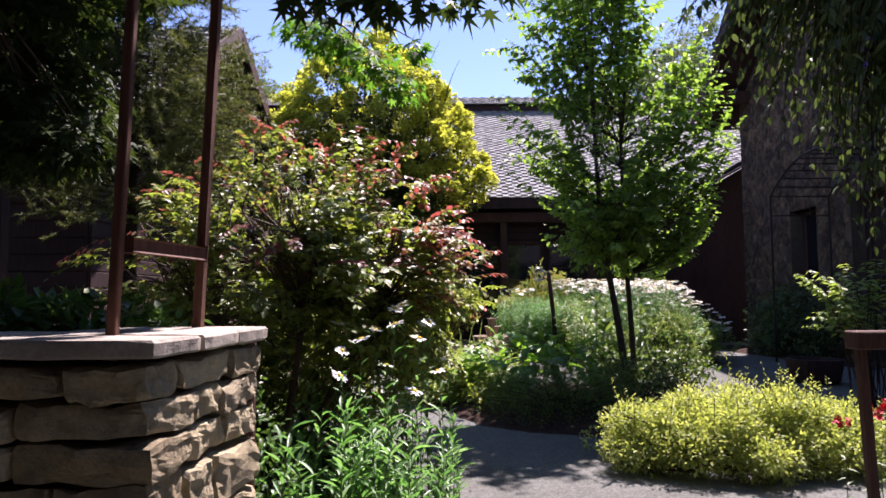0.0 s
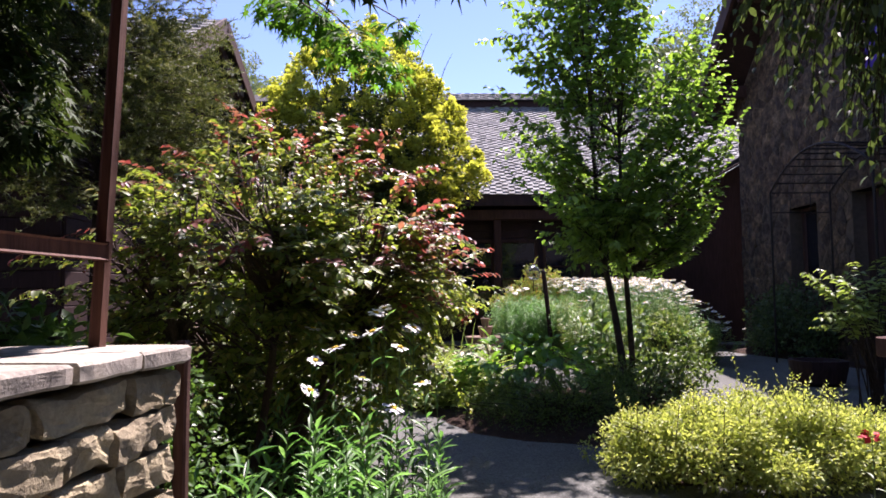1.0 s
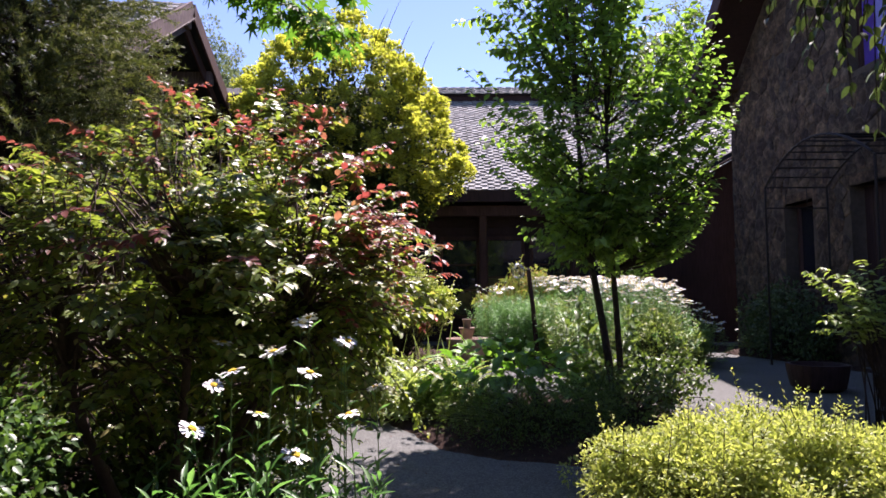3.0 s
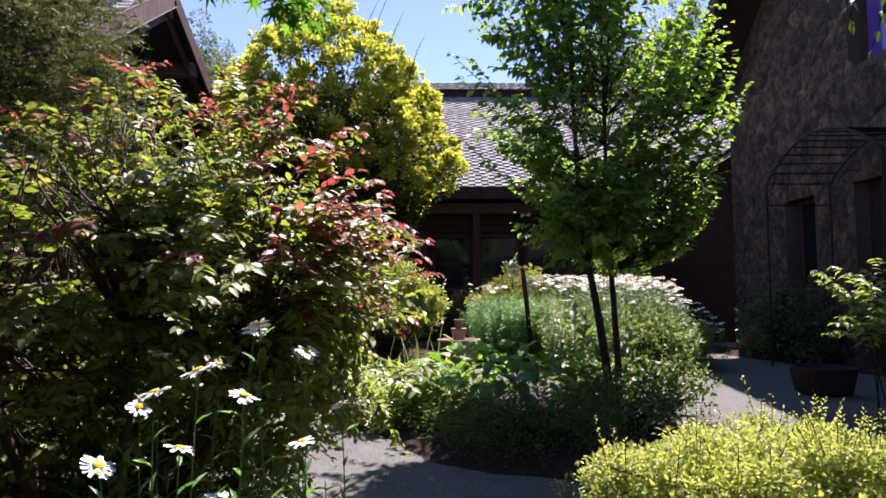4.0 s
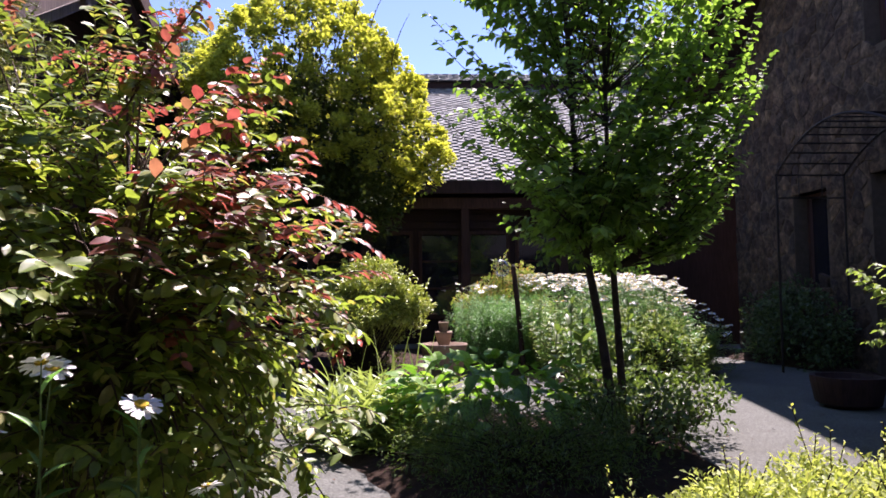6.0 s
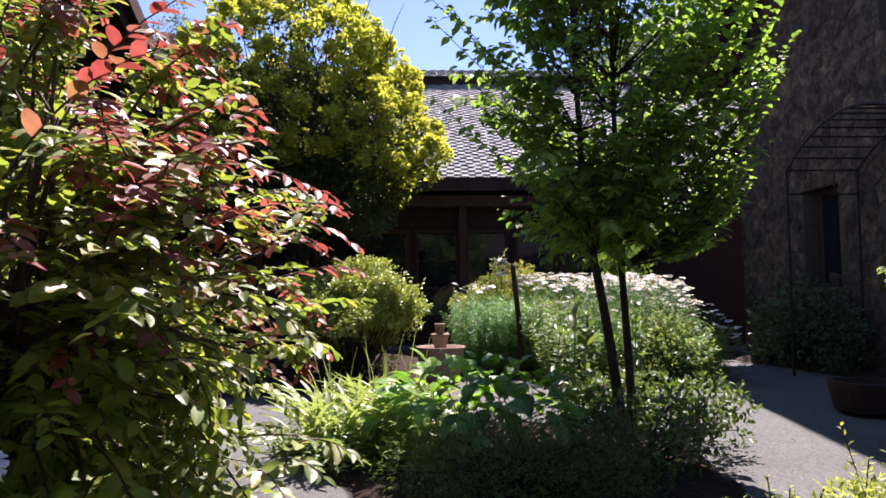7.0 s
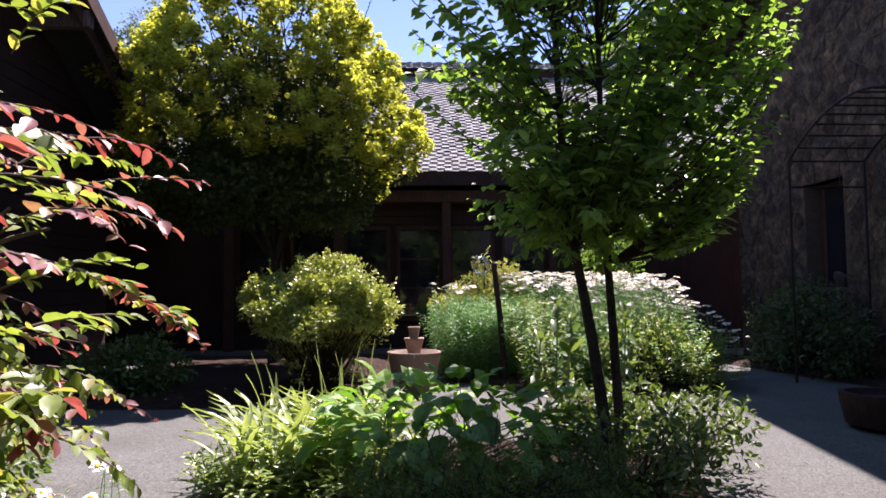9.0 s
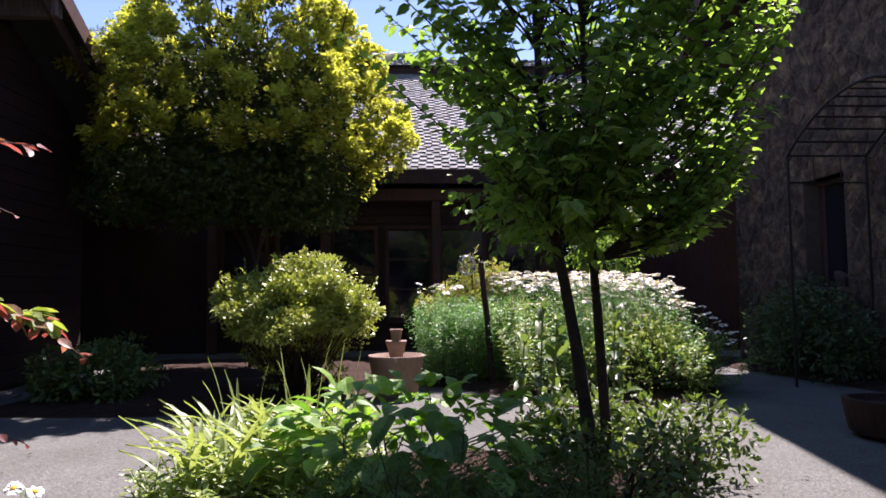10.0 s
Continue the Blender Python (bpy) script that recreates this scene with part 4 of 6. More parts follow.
def crape_shrub():
    base = (-0.95, 4.0, 0.0)
    t = woody("crape_shrub", base, "large arching shrub with glossy green leaves and red young tips", "shrub")
    forks = []
    for k in range(8):
        a = k * 0.785 + 0.3
        s = Soup()
        st = np.array([base[0] + 0.10 * math.cos(a), base[1] + 0.10 * math.sin(a), 0.0])
        en = np.array([base[0] + 0.12 + 0.62 * math.cos(a), base[1] + 0.62 * math.sin(a), RNG.uniform(0.85, 1.25)])
        forks.append(limb(s, st, en, 0.026, 0.011, 9, 0.08, 0.12))
        part("stem", s, t, mat=M_BARK_SMOOTH)
    twigs, crown = Soup(), Soup()
    cen = np.array([-0.85, 3.98, 1.10])
    tips, d = ellipsoid_points(5000, cen, (1.08, 0.98, 1.06), -0.85, 0.28, 0.16)
    near, nd = ellipsoid_points(620, np.array([-0.26, 3.72, 1.04]), (0.42, 0.42, 0.46), -0.9, 0.2, 0.2)
    tips[:, 1] += np.where(tips[:, 2] > 1.0, 0.80 * (tips[:, 2] - 1.08), -0.045 + 0.9 * (1.0 - tips[:, 2]))
    tips[:, 0] -= 0.45 * np.maximum(tips[:, 1] - 4.0, 0)
    front, fd = ellipsoid_points(640, np.array([-0.95, 3.5, 1.16]), (0.74, 0.42, 0.52), -0.9, 0.3, 0.2)
    tips, d = np.concatenate([tips, near, front]), np.concatenate([d, nd, fd])
    for p, q in zip(tips, d):
        if p[2] < 0.2 or (p[2] < 1.0 and RNG.random() < (0.42 if p[1] < 3.8 and p[2] > 0.80 else 0.80 if p[0] < -0.35 else 0.40)):
            continue
        if p[0] < -1.36 and RNG.random() < 0.6:
            continue
        # arching shoots in loose layers with gaps between
        if noise.noise(Vector((p[0] * 2.6, p[1] * 2.6, p[2] * 6.5))) < 0.03 + RNG.normal(0, 0.06) and p[2] > 0.8:
            continue
        if p[1] > 3.95 and p[2] > 1.15 and RNG.random() < 0.42:
            continue
        skin = np.linalg.norm((p - cen) / (1.06, 0.98, 0.97)) > 0.78
        young = skin and q[2] > -0.2 and (p[2] > 1.15 or RNG.random() < 0.3) and RNG.random() < 0.24 + 0.30 * max(q[0], 0) + 0.3 * max(q[2] - 0.3, 0)
        go = unit(np.array([q[0], q[1], 0.05 + 0.55 * max(q[2], 0)]) + scatter(1)[0] * np.array([0.6, 0.6, 0.25]))
        ln = RNG.uniform(0.22, 0.42) if young else RNG.uniform(0.14, 0.28)
        st = p - go * ln * 0.6
        end = p + go * ln * 0.4 + np.array([0, 0, -0.25 * ln * RNG.random()])
        m = (st + end) / 2 + np.array([0, 0, 0.22 * ln]) + RNG.normal(0, 0.02, 3)
        pts = curve_pts(st, m, end, 6)
        tube(twigs, pts, np.linspace(0.003, 0.0012, 6), 3)
        tilt = np.array([go[0], go[1], 0]) * RNG.uniform(0.2, 0.75) + scatter(1)[0] * 0.2
        n = int(RNG.integers(16, 23)) if young else int(RNG.integers(12, 18))
        u = np.linspace(0.05, 1.0, n) + RNG.normal(0, 0.02, n)
        i = np.clip((u * 5).astype(int), 0, 4)
        pp = pts[i] + (pts[i + 1] - pts[i]) * (u * 5 - i)[:, None]
        dd = unit(pts[i + 1] - pts[i])
        side = unit(np.cross(dd, [0, 0, 1.0]) + 1e-6) * np.where(np.arange(n) % 2 == 0, 1.0, -1.0)[:, None]
        axis = unit(dd * RNG.uniform(0.3, 0.9, n)[:, None] + side * 0.65 + scatter(n, 0.3) + np.array([0, 0, -RNG.uniform(-0.05, 0.4)]))
        nor = np.array([0, 0, 1.0]) + tilt + scatter(n, 0.32)
        size = 0.049 * RNG.uniform(0.6, 1.2, n) * (1.0 - 0.3 * u.clip(0, 1) ** 3)
        red = (u + RNG.normal(0, 0.08, n) > RNG.uniform(0.15, 0.7)) if young else np.zeros(n, bool)
        for mask, slot in ((~red, 0), (red, 1)):
            leaves(crown, pp[mask], axis[mask], nor[mask], size[mask], size[mask] * 0.56, ELLIP if p[0] > -0.62 else OVATE, slot)
    for p in tips[::9]:
        f = min(forks, key=lambda g: np.linalg.norm(g[-1] - p))
        limb(twigs, f[RNG.integers(5, 9)], cen + (p - cen) * 0.85, 0.008, 0.003, 6, 0.10, 0.05, 4)
    # a dense skirt of small shoots inside and below
    skirt, d = ellipsoid_points(620, np.array([-0.95, 4.55, 0.80]), (0.85, 0.50, 0.55), -1.0, 0.15, 0.16)
    for p, q in zip(skirt, d):
        if p[2] < 0.22 or (p[0] > -0.2 and p[2] < 0.42):
            continue
        go = unit(np.array([q[0], q[1], -0.15]) + scatter(1)[0] * 0.6)
        end = p + go * RNG.uniform(0.10, 0.2) + np.array([0, 0, -0.05])
        pts = curve_pts(p, (p + end) / 2 + np.array([0, 0, 0.03]), end, 5)
        tube(twigs, pts, np.linspace(0.003, 0.0012, 5), 3)
        shoot_leaves(crown, pts, 15, 0.046, 0.54, OVATE, 0, 0.0, 0.25)
    # twigs that hang down at the rim
    for k in range(52):
        a = RNG.uniform(-0.9, 0.9)
        st = cen + np.array([0.86 * math.cos(a) * RNG.uniform(0.5, 0.95), 0.74 * math.sin(a) * RNG.uniform(0.5, 0.95), RNG.uniform(-0.35, -0.1)])
        en = st + np.array([0.12 * math.cos(a), 0.12 * math.sin(a), -RNG.uniform(0.14, 0.30)])
        pts = curve_pts(st, (st + en) / 2 + np.array([0.08 * math.cos(a), 0.08 * math.sin(a), 0.05]), en, 7)
        tube(twigs, pts, np.linspace(0.003, 0.0012, 7), 3)
        shoot_leaves(crown, pts, 18, 0.046, 0.54, ELLIP, 0, 0.1, 0.5)
    # long arching shoots that stand out of the outline
    for (ex, ey, ez) in ((0.24, 3.75, 1.18), (0.15, 3.65, 1.36), (-0.02, 3.9, 1.62), (-0.15, 3.8, 1.85), (-0.05, 3.45, 1.25), (0.08, 3.7, 1.45),
                         (-0.35, 4.2, 1.95), (-0.62, 4.4, 2.05), (-1.2, 4.4, 2.15), (0.11, 5.0, 0.93), (-0.03, 5.0, 0.75),
                         (0.20, 3.9, 0.46), (0.20, 4.0, 0.9)):
        st = np.array([-0.45, 4.05, 1.0]) + RNG.normal(0, 0.14, 3)
        m = (st + (ex, ey, ez)) / 2 + np.array([0, 0, 0.20]) + RNG.normal(0, 0.05, 3)
        pts = curve_pts(st, m, (ex, ey, ez), 12)
        tube(twigs, pts, np.linspace(0.006, 0.0015, 12), 5)
        red = ez > 0.7
        shoot_leaves(crown, pts, 40, 0.048, 0.56, ELLIP, 0, 0.3, 0.15, 1 if red else None, 0.68)
        for j in range(7):
            s = pts[RNG.integers(5, 11)]
            e = s + unit(pts[-1] - pts[5] + scatter(1)[0] * 0.25) * RNG.uniform(0.06, 0.12)
            sp = curve_pts(s, (s + e) / 2 + [0, 0, 0.03], e, 5)
            tube(twigs, sp, 0.0014, 3)
            shoot_leaves(crown, sp, 11, 0.044, 0.56, ELLIP, 0, 0.1, 0.2, 1 if red else None, RNG.uniform(0.4, 1.0))
    part("branchwork", twigs, t, mat=M_BARK_SMOOTH)
    part("crown", crown, t, "glossy green leaves with red tips", [L_CRAPE, L_CRAPE_RED])


def golden_maple():
    base = (-1.25, 13.0, 0.0)
    t = woody("golden_maple", base, "round golden-leaved tree before the timber houses", "tree")
    trunk = Soup()
    main = limb(trunk, base, (-1.25, 12.95, 1.5), 0.085, 0.06, 8, 0.05, 0.0, 8)
    part("trunk", trunk, t, mat=M_BARK)
    boughs, crown = Soup(), Soup()
    cen = np.array([-1.42, 12.95, 3.36])
    reach_z = [1.9, 2.5, 3.05, 3.6, 4.1, 4.6, 5.05, 5.45, 5.75]
    reach = [1.3, 1.80, 1.98, 2.02, 1.90, 1.62, 1.20, 0.72, 0.25]
    rad = np.array([1.9, 1.6, 1.9])
    hubs = [limb(boughs, main[-1], cen + v * rad * 0.5, 0.045, 0.02, 7, 0.1, 0.1) for v in scatter(14) * np.array([1, 1, 0.6]) + np.array([0, 0, 0.2])]
    # rounded tufts that keep apart; darker leaves between paint in the shaded hollows
    tufts = []
    for k in range(5200):
        ang, z = RNG.uniform(0, 2 * math.pi), RNG.uniform(2.2, 5.9)
        q = np.array([math.cos(ang), math.sin(ang), 0.6])
        r = np.interp(z, reach_z, reach) * (1 + 0.22 * noise.noise(Vector((q[0] * 1.6, q[1] * 1.6, z * 1.3)))) * RNG.uniform(0.82, 1.0)
        p = np.array([cen[0] + r * q[0], cen[1] + 0.80 * r * q[1], z])
        floor = 2.82 - 0.40 * np.clip((p[0] + 0.6) / 1.2, 0, 1)
        if z < floor or any(np.linalg.norm((p - o[0]) * [1, 1, 1.2]) < 0.36 for o in tufts):
            continue
        tufts.append((p, q))
    for k, (p, q) in enumerate(tufts):
        h = min(hubs, key=lambda g: np.linalg.norm(g[-1] - p))
        limb(boughs, h[RNG.integers(3, 7)], p, 0.016, 0.005, 6, 0.12, 0.08, 4)
        out = unit(q * np.array([1, 1, 0.5]) + np.array([0, 0, 0.9]) + scatter(1)[0] * 0.2)
        size = RNG.uniform(0.17, 0.30)
        # each tuft is a head of small plumes
        for j in range(int(RNG.integers(8, 13))):
            lean = unit(out + scatter(1)[0] * 0.62)
            foot = p + lean * size * RNG.uniform(0.1, 0.55) + scatter(1)[0] * size * 0.25
            ps = size * RNG.uniform(0.30, 0.58)
            n = int(46 * (ps / 0.12) ** 1.5)
            a = RNG.uniform(0, 1, n) ** 0.8
            ring = scatter(n)
            ring -= (ring @ lean)[:, None] * lean
            ring = unit(ring)
            pos = foot + lean[None] * (a * ps * 1.9)[:, None] + ring * (ps * (1 - a) ** 0.6 * RNG.uniform(0.25, 1.0, n))[:, None]
            axis = unit(lean[None] * 0.6 + ring * 0.8 + scatter(n, 0.45))
            ln = 0.066 * RNG.uniform(0.6, 1.3, n)
            leaves(crown, pos, axis, ring * 0.35 + out * 0.4 + np.array([0, 0, 0.6]) + scatter(n, 0.35), ln, ln * 0.78, RHOMB, 0)
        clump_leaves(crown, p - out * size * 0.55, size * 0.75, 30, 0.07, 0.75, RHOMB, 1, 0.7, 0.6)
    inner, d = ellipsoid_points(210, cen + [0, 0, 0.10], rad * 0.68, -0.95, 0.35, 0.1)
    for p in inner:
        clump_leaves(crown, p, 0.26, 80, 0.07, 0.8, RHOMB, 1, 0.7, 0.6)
    # leaves under the head, their shade painted in by the darker copy
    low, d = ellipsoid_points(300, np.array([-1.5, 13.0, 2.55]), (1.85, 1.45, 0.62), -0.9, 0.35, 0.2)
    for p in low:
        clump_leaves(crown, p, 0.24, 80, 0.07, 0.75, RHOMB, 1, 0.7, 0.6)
    for (x, z) in ((-0.55, 5.75), (-0.15, 5.55), (-0.35, 5.9), (-1.4, 5.7), (0.2, 5.2)):
        pts = curve_pts((x - 0.15, 12.0, z - 0.8), (x - 0.1, 12.0, z - 0.4), (x + 0.12, 12.0, z), 7)
        tube(boughs, pts, np.linspace(0.008, 0.003, 7), 4)
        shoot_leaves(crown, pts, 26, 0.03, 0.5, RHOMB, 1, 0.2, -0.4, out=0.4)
    part("branchwork", boughs, t, mat=M_BARK)
    part("crown", crown, t, "golden yellow-green plumes with darker inner leaves that paint in shade", [L_GOLD, L_GOLD_SHADE])


def young_tree():
    base = (1.90, 7.12, 0.0)
    t = woody("hornbeam_tree", base, "young twin-stemmed tree with an upright green crown in the bed", "tree")
    s1, s2 = Soup(), Soup()
    a = curve_pts((1.84, 7.05, 0), (1.79, 7.05, 0.7), (1.62, 7.05, 1.5), 10)
    a = np.concatenate([a, curve_pts(a[-1], (1.56, 7.05, 2.4), (1.52, 7.05, 3.9), 10)[1:]])
    b = curve_pts((1.96, 7.2, 0), (1.93, 7.2, 0.8), (1.87, 7.18, 1.6), 10)
    b = np.concatenate([b, curve_pts(b[-1], (1.86, 7.15, 2.6), (1.82, 7.1, 4.1), 10)[1:]])
    tube(s1, a, np.linspace(0.042, 0.010, len(a)), 8)
    tube(s2, b, np.linspace(0.034, 0.009, len(b)), 8)
    part("trunk", s1, t, mat=M_BARK)
    part("trunk", s2, t, mat=M_BARK)
    twigs, crown = Soup(), Soup()
    prof_z = [1.15, 1.5, 2.0, 2.6, 3.2, 3.8, 4.4, 4.9]
    prof_r = [0.34, 0.66, 0.94, 1.10, 1.04, 0.88, 0.70, 0.42]
    mid_x = [1.75, 1.79, 1.82, 1.79, 1.69, 1.54, 1.50, 1.50]
    for k in range(285):
        stem = a if k % 2 else b
        i = RNG.integers(8, 18)
        st = stem[i]
        ang = RNG.uniform(0, 2 * math.pi)
        z = st[2] + RNG.uniform(0.05, 1.05)
        if st[2] > 2.3:
            z += RNG.uniform(0.2, 0.9)
        z = min(max(z, 1.5), 4.9)
        if z > 2.9 and RNG.random() < 0.15:
            continue
        r = np.interp(z, prof_z, prof_r) * RNG.uniform(0.40, 1.0) * (0.85 if math.cos(ang) > 0.2 and math.sin(ang) < 0.3 else 1.0)
        end = np.array([np.interp(z, prof_z, mid_x) + r * math.cos(ang), 7.1 + r * math.sin(ang), z])
        m = (st + end) / 2 + np.array([0.12 * math.cos(ang), 0.12 * math.sin(ang), -0.03])
        pts = curve_pts(st, m, end, 8)
        tube(twigs, pts, np.linspace(0.006, 0.002, 8), 4)
        shoot_leaves(crown, pts, int(RNG.integers(20, 28)), 0.094, 0.60, OVATE, 0, 0.30, 0.3)
        for j in range(2):
            s = pts[RNG.integers(3, 8)]
            e = s + np.array([math.cos(ang), math.sin(ang), 0.3]) * RNG.uniform(0.12, 0.28) + scatter(1)[0] * 0.12
            side = curve_pts(s, (s + e) / 2, e, 5)
            tube(twigs, side, 0.002, 3)
            shoot_leaves(crown, side, 9, 0.092, 0.60, OVATE, 0, 0.1, 0.3)
    # leafy shoots that droop at the foot of the crown
    for k in range(66):
        ang = RNG.uniform(0, 2 * math.pi)
        z = RNG.uniform(1.22, 1.75)
        r = np.interp(z, prof_z, prof_r) * RNG.uniform(0.25, 1.0)
        st = (a if k % 2 else b)[RNG.integers(9, 12)]
        end = np.array([1.75 + r * math.cos(ang), 7.1 + r * math.sin(ang), z])
        pts = curve_pts(st, (st + end) / 2 + np.array([0, 0, 0.12]), end, 7)
        tube(twigs, pts, np.linspace(0.004, 0.0015, 7), 3)
        shoot_leaves(crown, pts, 20, 0.094, 0.60, OVATE, 0, 0.25, 0.45)
    # shoots that stick out
    for (x, y, z) in ((0.46, 6.25, 2.84), (0.52, 6.3, 2.68), (0.55, 6.4, 2.22), (0.70, 7.0, 2.62), (2.40, 7.0, 4.2), (1.15, 7.0, 4.7), (0.80, 7.1, 3.9)):
        st = np.array([1.72, 7.08, z - 0.75])
        pts = curve_pts(st, ((st + (x, y, z)) / 2 + np.array([0, 0, -0.08])), (x, y, z), 12)
        tube(twigs, pts, np.linspace(0.008, 0.002, 12), 4)
        shoot_leaves(crown, pts, 32, 0.088, 0.60, OVATE, 0, 0.3, 0.2)
    # steep shoots that rise past the crown on the sunny side
    side_z, side_x = [1.3, 1.95, 2.7, 3.4, 3.9], [2.34, 2.64, 2.82, 2.72, 2.45]
    for k in range(76):
        z = RNG.uniform(1.4, 3.6)
        y = RNG.uniform(6.35, 7.3)
        x = 1.9 + (np.interp(z, side_z, side_x) + (y - 6.6) * 0.35 - 1.9) * RNG.uniform(0.66, 1.04)
        low = max(1.25, z - RNG.uniform(0.7, 1.1))
        st = b[np.argmin(abs(b[:, 2] - low))]
        pts = curve_pts(st, np.array([x - 0.16, (y + st[1]) / 2, (z + st[2]) / 2 - 0.05]), (x, y, z), 9)
        tube(twigs, pts, np.linspace(0.006, 0.002, 9), 4)
        shoot_leaves(crown, pts, 26, 0.098, 0.60, OVATE, 0, 0.35, 0.15)
    for (x, y, z) in ((2.88, 6.6, 2.72), (2.79, 6.6, 2.93), (2.72, 6.5, 2.45), (2.66, 6.8, 3.30)):
        st = np.array([2.22, 6.85, z - 0.95])
        pts = curve_pts(st, np.array([x - 0.16, (y + 6.85) / 2, z - 0.45]), (x, y, z), 12)
        tube(twigs, pts, np.linspace(0.007, 0.002, 12), 4)
        shoot_leaves(crown, pts, 30, 0.092, 0.60, OVATE, 0, 0.2, 0.15)
    part("branchwork", twigs, t, mat=M_BARK)
    part("crown", crown, t, "ovate green leaves lit through", L_TREE)


def overhead_maple():
    t = woody("overhanging_maple", (-2.3, 2.1, 0.88), "maple with star-shaped leaves, plus plain ones in the added shade canopy hanging over the path", "tree")
    tr = Soup()
    main = limb(tr, (-2.3, 2.1, 0.86), (-2.1, 2.2, 2.6), 0.06, 0.045, 8, 0.05, 0, 8)
    part("trunk", tr, t, mat=M_BARK)
    boughs, crown = Soup(), Soup()
    spots = [((-0.55, 2.85, 2.30), 0.22), ((-0.30, 2.9, 2.24), 0.22), ((-0.05, 2.85, 2.26), 0.20), ((0.12, 2.95, 2.32), 0.18), ((-0.15, 2.7, 2.38), 0.22), ((-0.75, 2.8, 2.45), 0.25),
             ((-0.42, 3.8, 2.28), 0.20), ((-0.25, 3.85, 2.18), 0.16), ((-0.58, 3.8, 2.42), 0.2), ((-0.15, 3.75, 2.34), 0.12), ((-0.75, 3.9, 2.52), 0.2),
             ((-1.1, 2.6, 2.5), 0.3), ((-1.35, 2.3, 2.3), 0.3), ((-1.6, 2.7, 2.2), 0.3), ((-1.9, 2.4, 2.6), 0.35), ((-1.5, 3.3, 2.5), 0.3), ((-1.1, 3.2, 2.75), 0.3)]
    # boughs that hang low beside the planter
    for k in range(54):
        y = RNG.uniform(2.75, 3.4)
        spots.append(((-y * RNG.uniform(0.47, 0.82), y, 1.0 + y * RNG.uniform(0.20, 0.42)), RNG.uniform(0.14, 0.24)))
    # canopy cells added above the view to shade the planter; gaps pass dapples
    for gx in np.arange(-3.2, 0.6, 0.42):
        for gy in np.arange(-3.0, 3.7, 0.42):
            if (gy > 3.2 and gx < -0.3) or (gx > -0.1 and gy > 2.6):
                continue
            if 0.0 < gx and gy > 1.7 and RNG.random() < 0.9:
                continue
            if gx > 0.1 and (0.3 < gy < 1.2 or gy > 3.0 or RNG.random() < 0.3):
                continue
            spots.append(((gx + RNG.uniform(-0.1, 0.1), gy + RNG.uniform(-0.1, 0.1), RNG.uniform(2.95, 3.3)), -0.36))
    # more unseen cells behind the start, added to cut sky light
    for gx in np.arange(0.7, 3.2, 0.42):
        for gy in np.arange(-2.6, 0.2, 0.42):
            spots.append(((gx + RNG.uniform(-0.1, 0.1), gy + RNG.uniform(-0.1, 0.1), RNG.uniform(2.95, 3.3)), -0.36))
    # an unseen high patch added to keep the conifers dark
    for gx in np.arange(-3.5, -2.1, 0.45):
        for gy in np.arange(3.6, 5.7, 0.45):
            spots.append(((gx + RNG.uniform(-0.1, 0.1), gy + RNG.uniform(-0.1, 0.1), RNG.uniform(3.5, 4.1)), -0.42))
    for c, r in spots:
        c = np.array(c)
        # hanging clusters beyond y 3.2 take the more vivid, see-through green
        vivid = r > 0 and c[0] > -0.9 and c[1] > 3.2
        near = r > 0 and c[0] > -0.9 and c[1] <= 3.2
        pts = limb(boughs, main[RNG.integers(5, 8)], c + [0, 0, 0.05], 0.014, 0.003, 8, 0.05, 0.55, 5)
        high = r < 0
        r = abs(r)
        n = 220 if high else int((40 if near else 130) * (min(r, 0.36) / 0.22) ** 2)
        d = scatter(n)
        p = c + d * RNG.uniform(0.2, 1, n)[:, None] * r * np.array([1, 1, 0.55])
        axis = unit(d * np.array([1, 1, 0.2]) + np.array([0, 0, -0.75]) + scatter(n, 0.35))
        ln = (0.12 if high else 0.11 if near else 0.078) * RNG.uniform(0.7, 1.25, n)
        leaves(crown, p, axis, d * 0.6 + np.array([0, 0, 0.9]) + scatter(n, 0.4), ln, ln * 0.95, RHOMB if high else STAR, 1 if vivid else 0)
        for q in p[::12]:
            tube(boughs, curve_pts(c, (c + q) / 2 + [0, 0, 0.03], q, 4), 0.0022, 3)
    part("branchwork", boughs, t, mat=M_BARK_SMOOTH)
    part("crown", crown, t, "star-shaped leaves, plus plain ones in the added shade canopy", [L_DARK, L_VIVID])


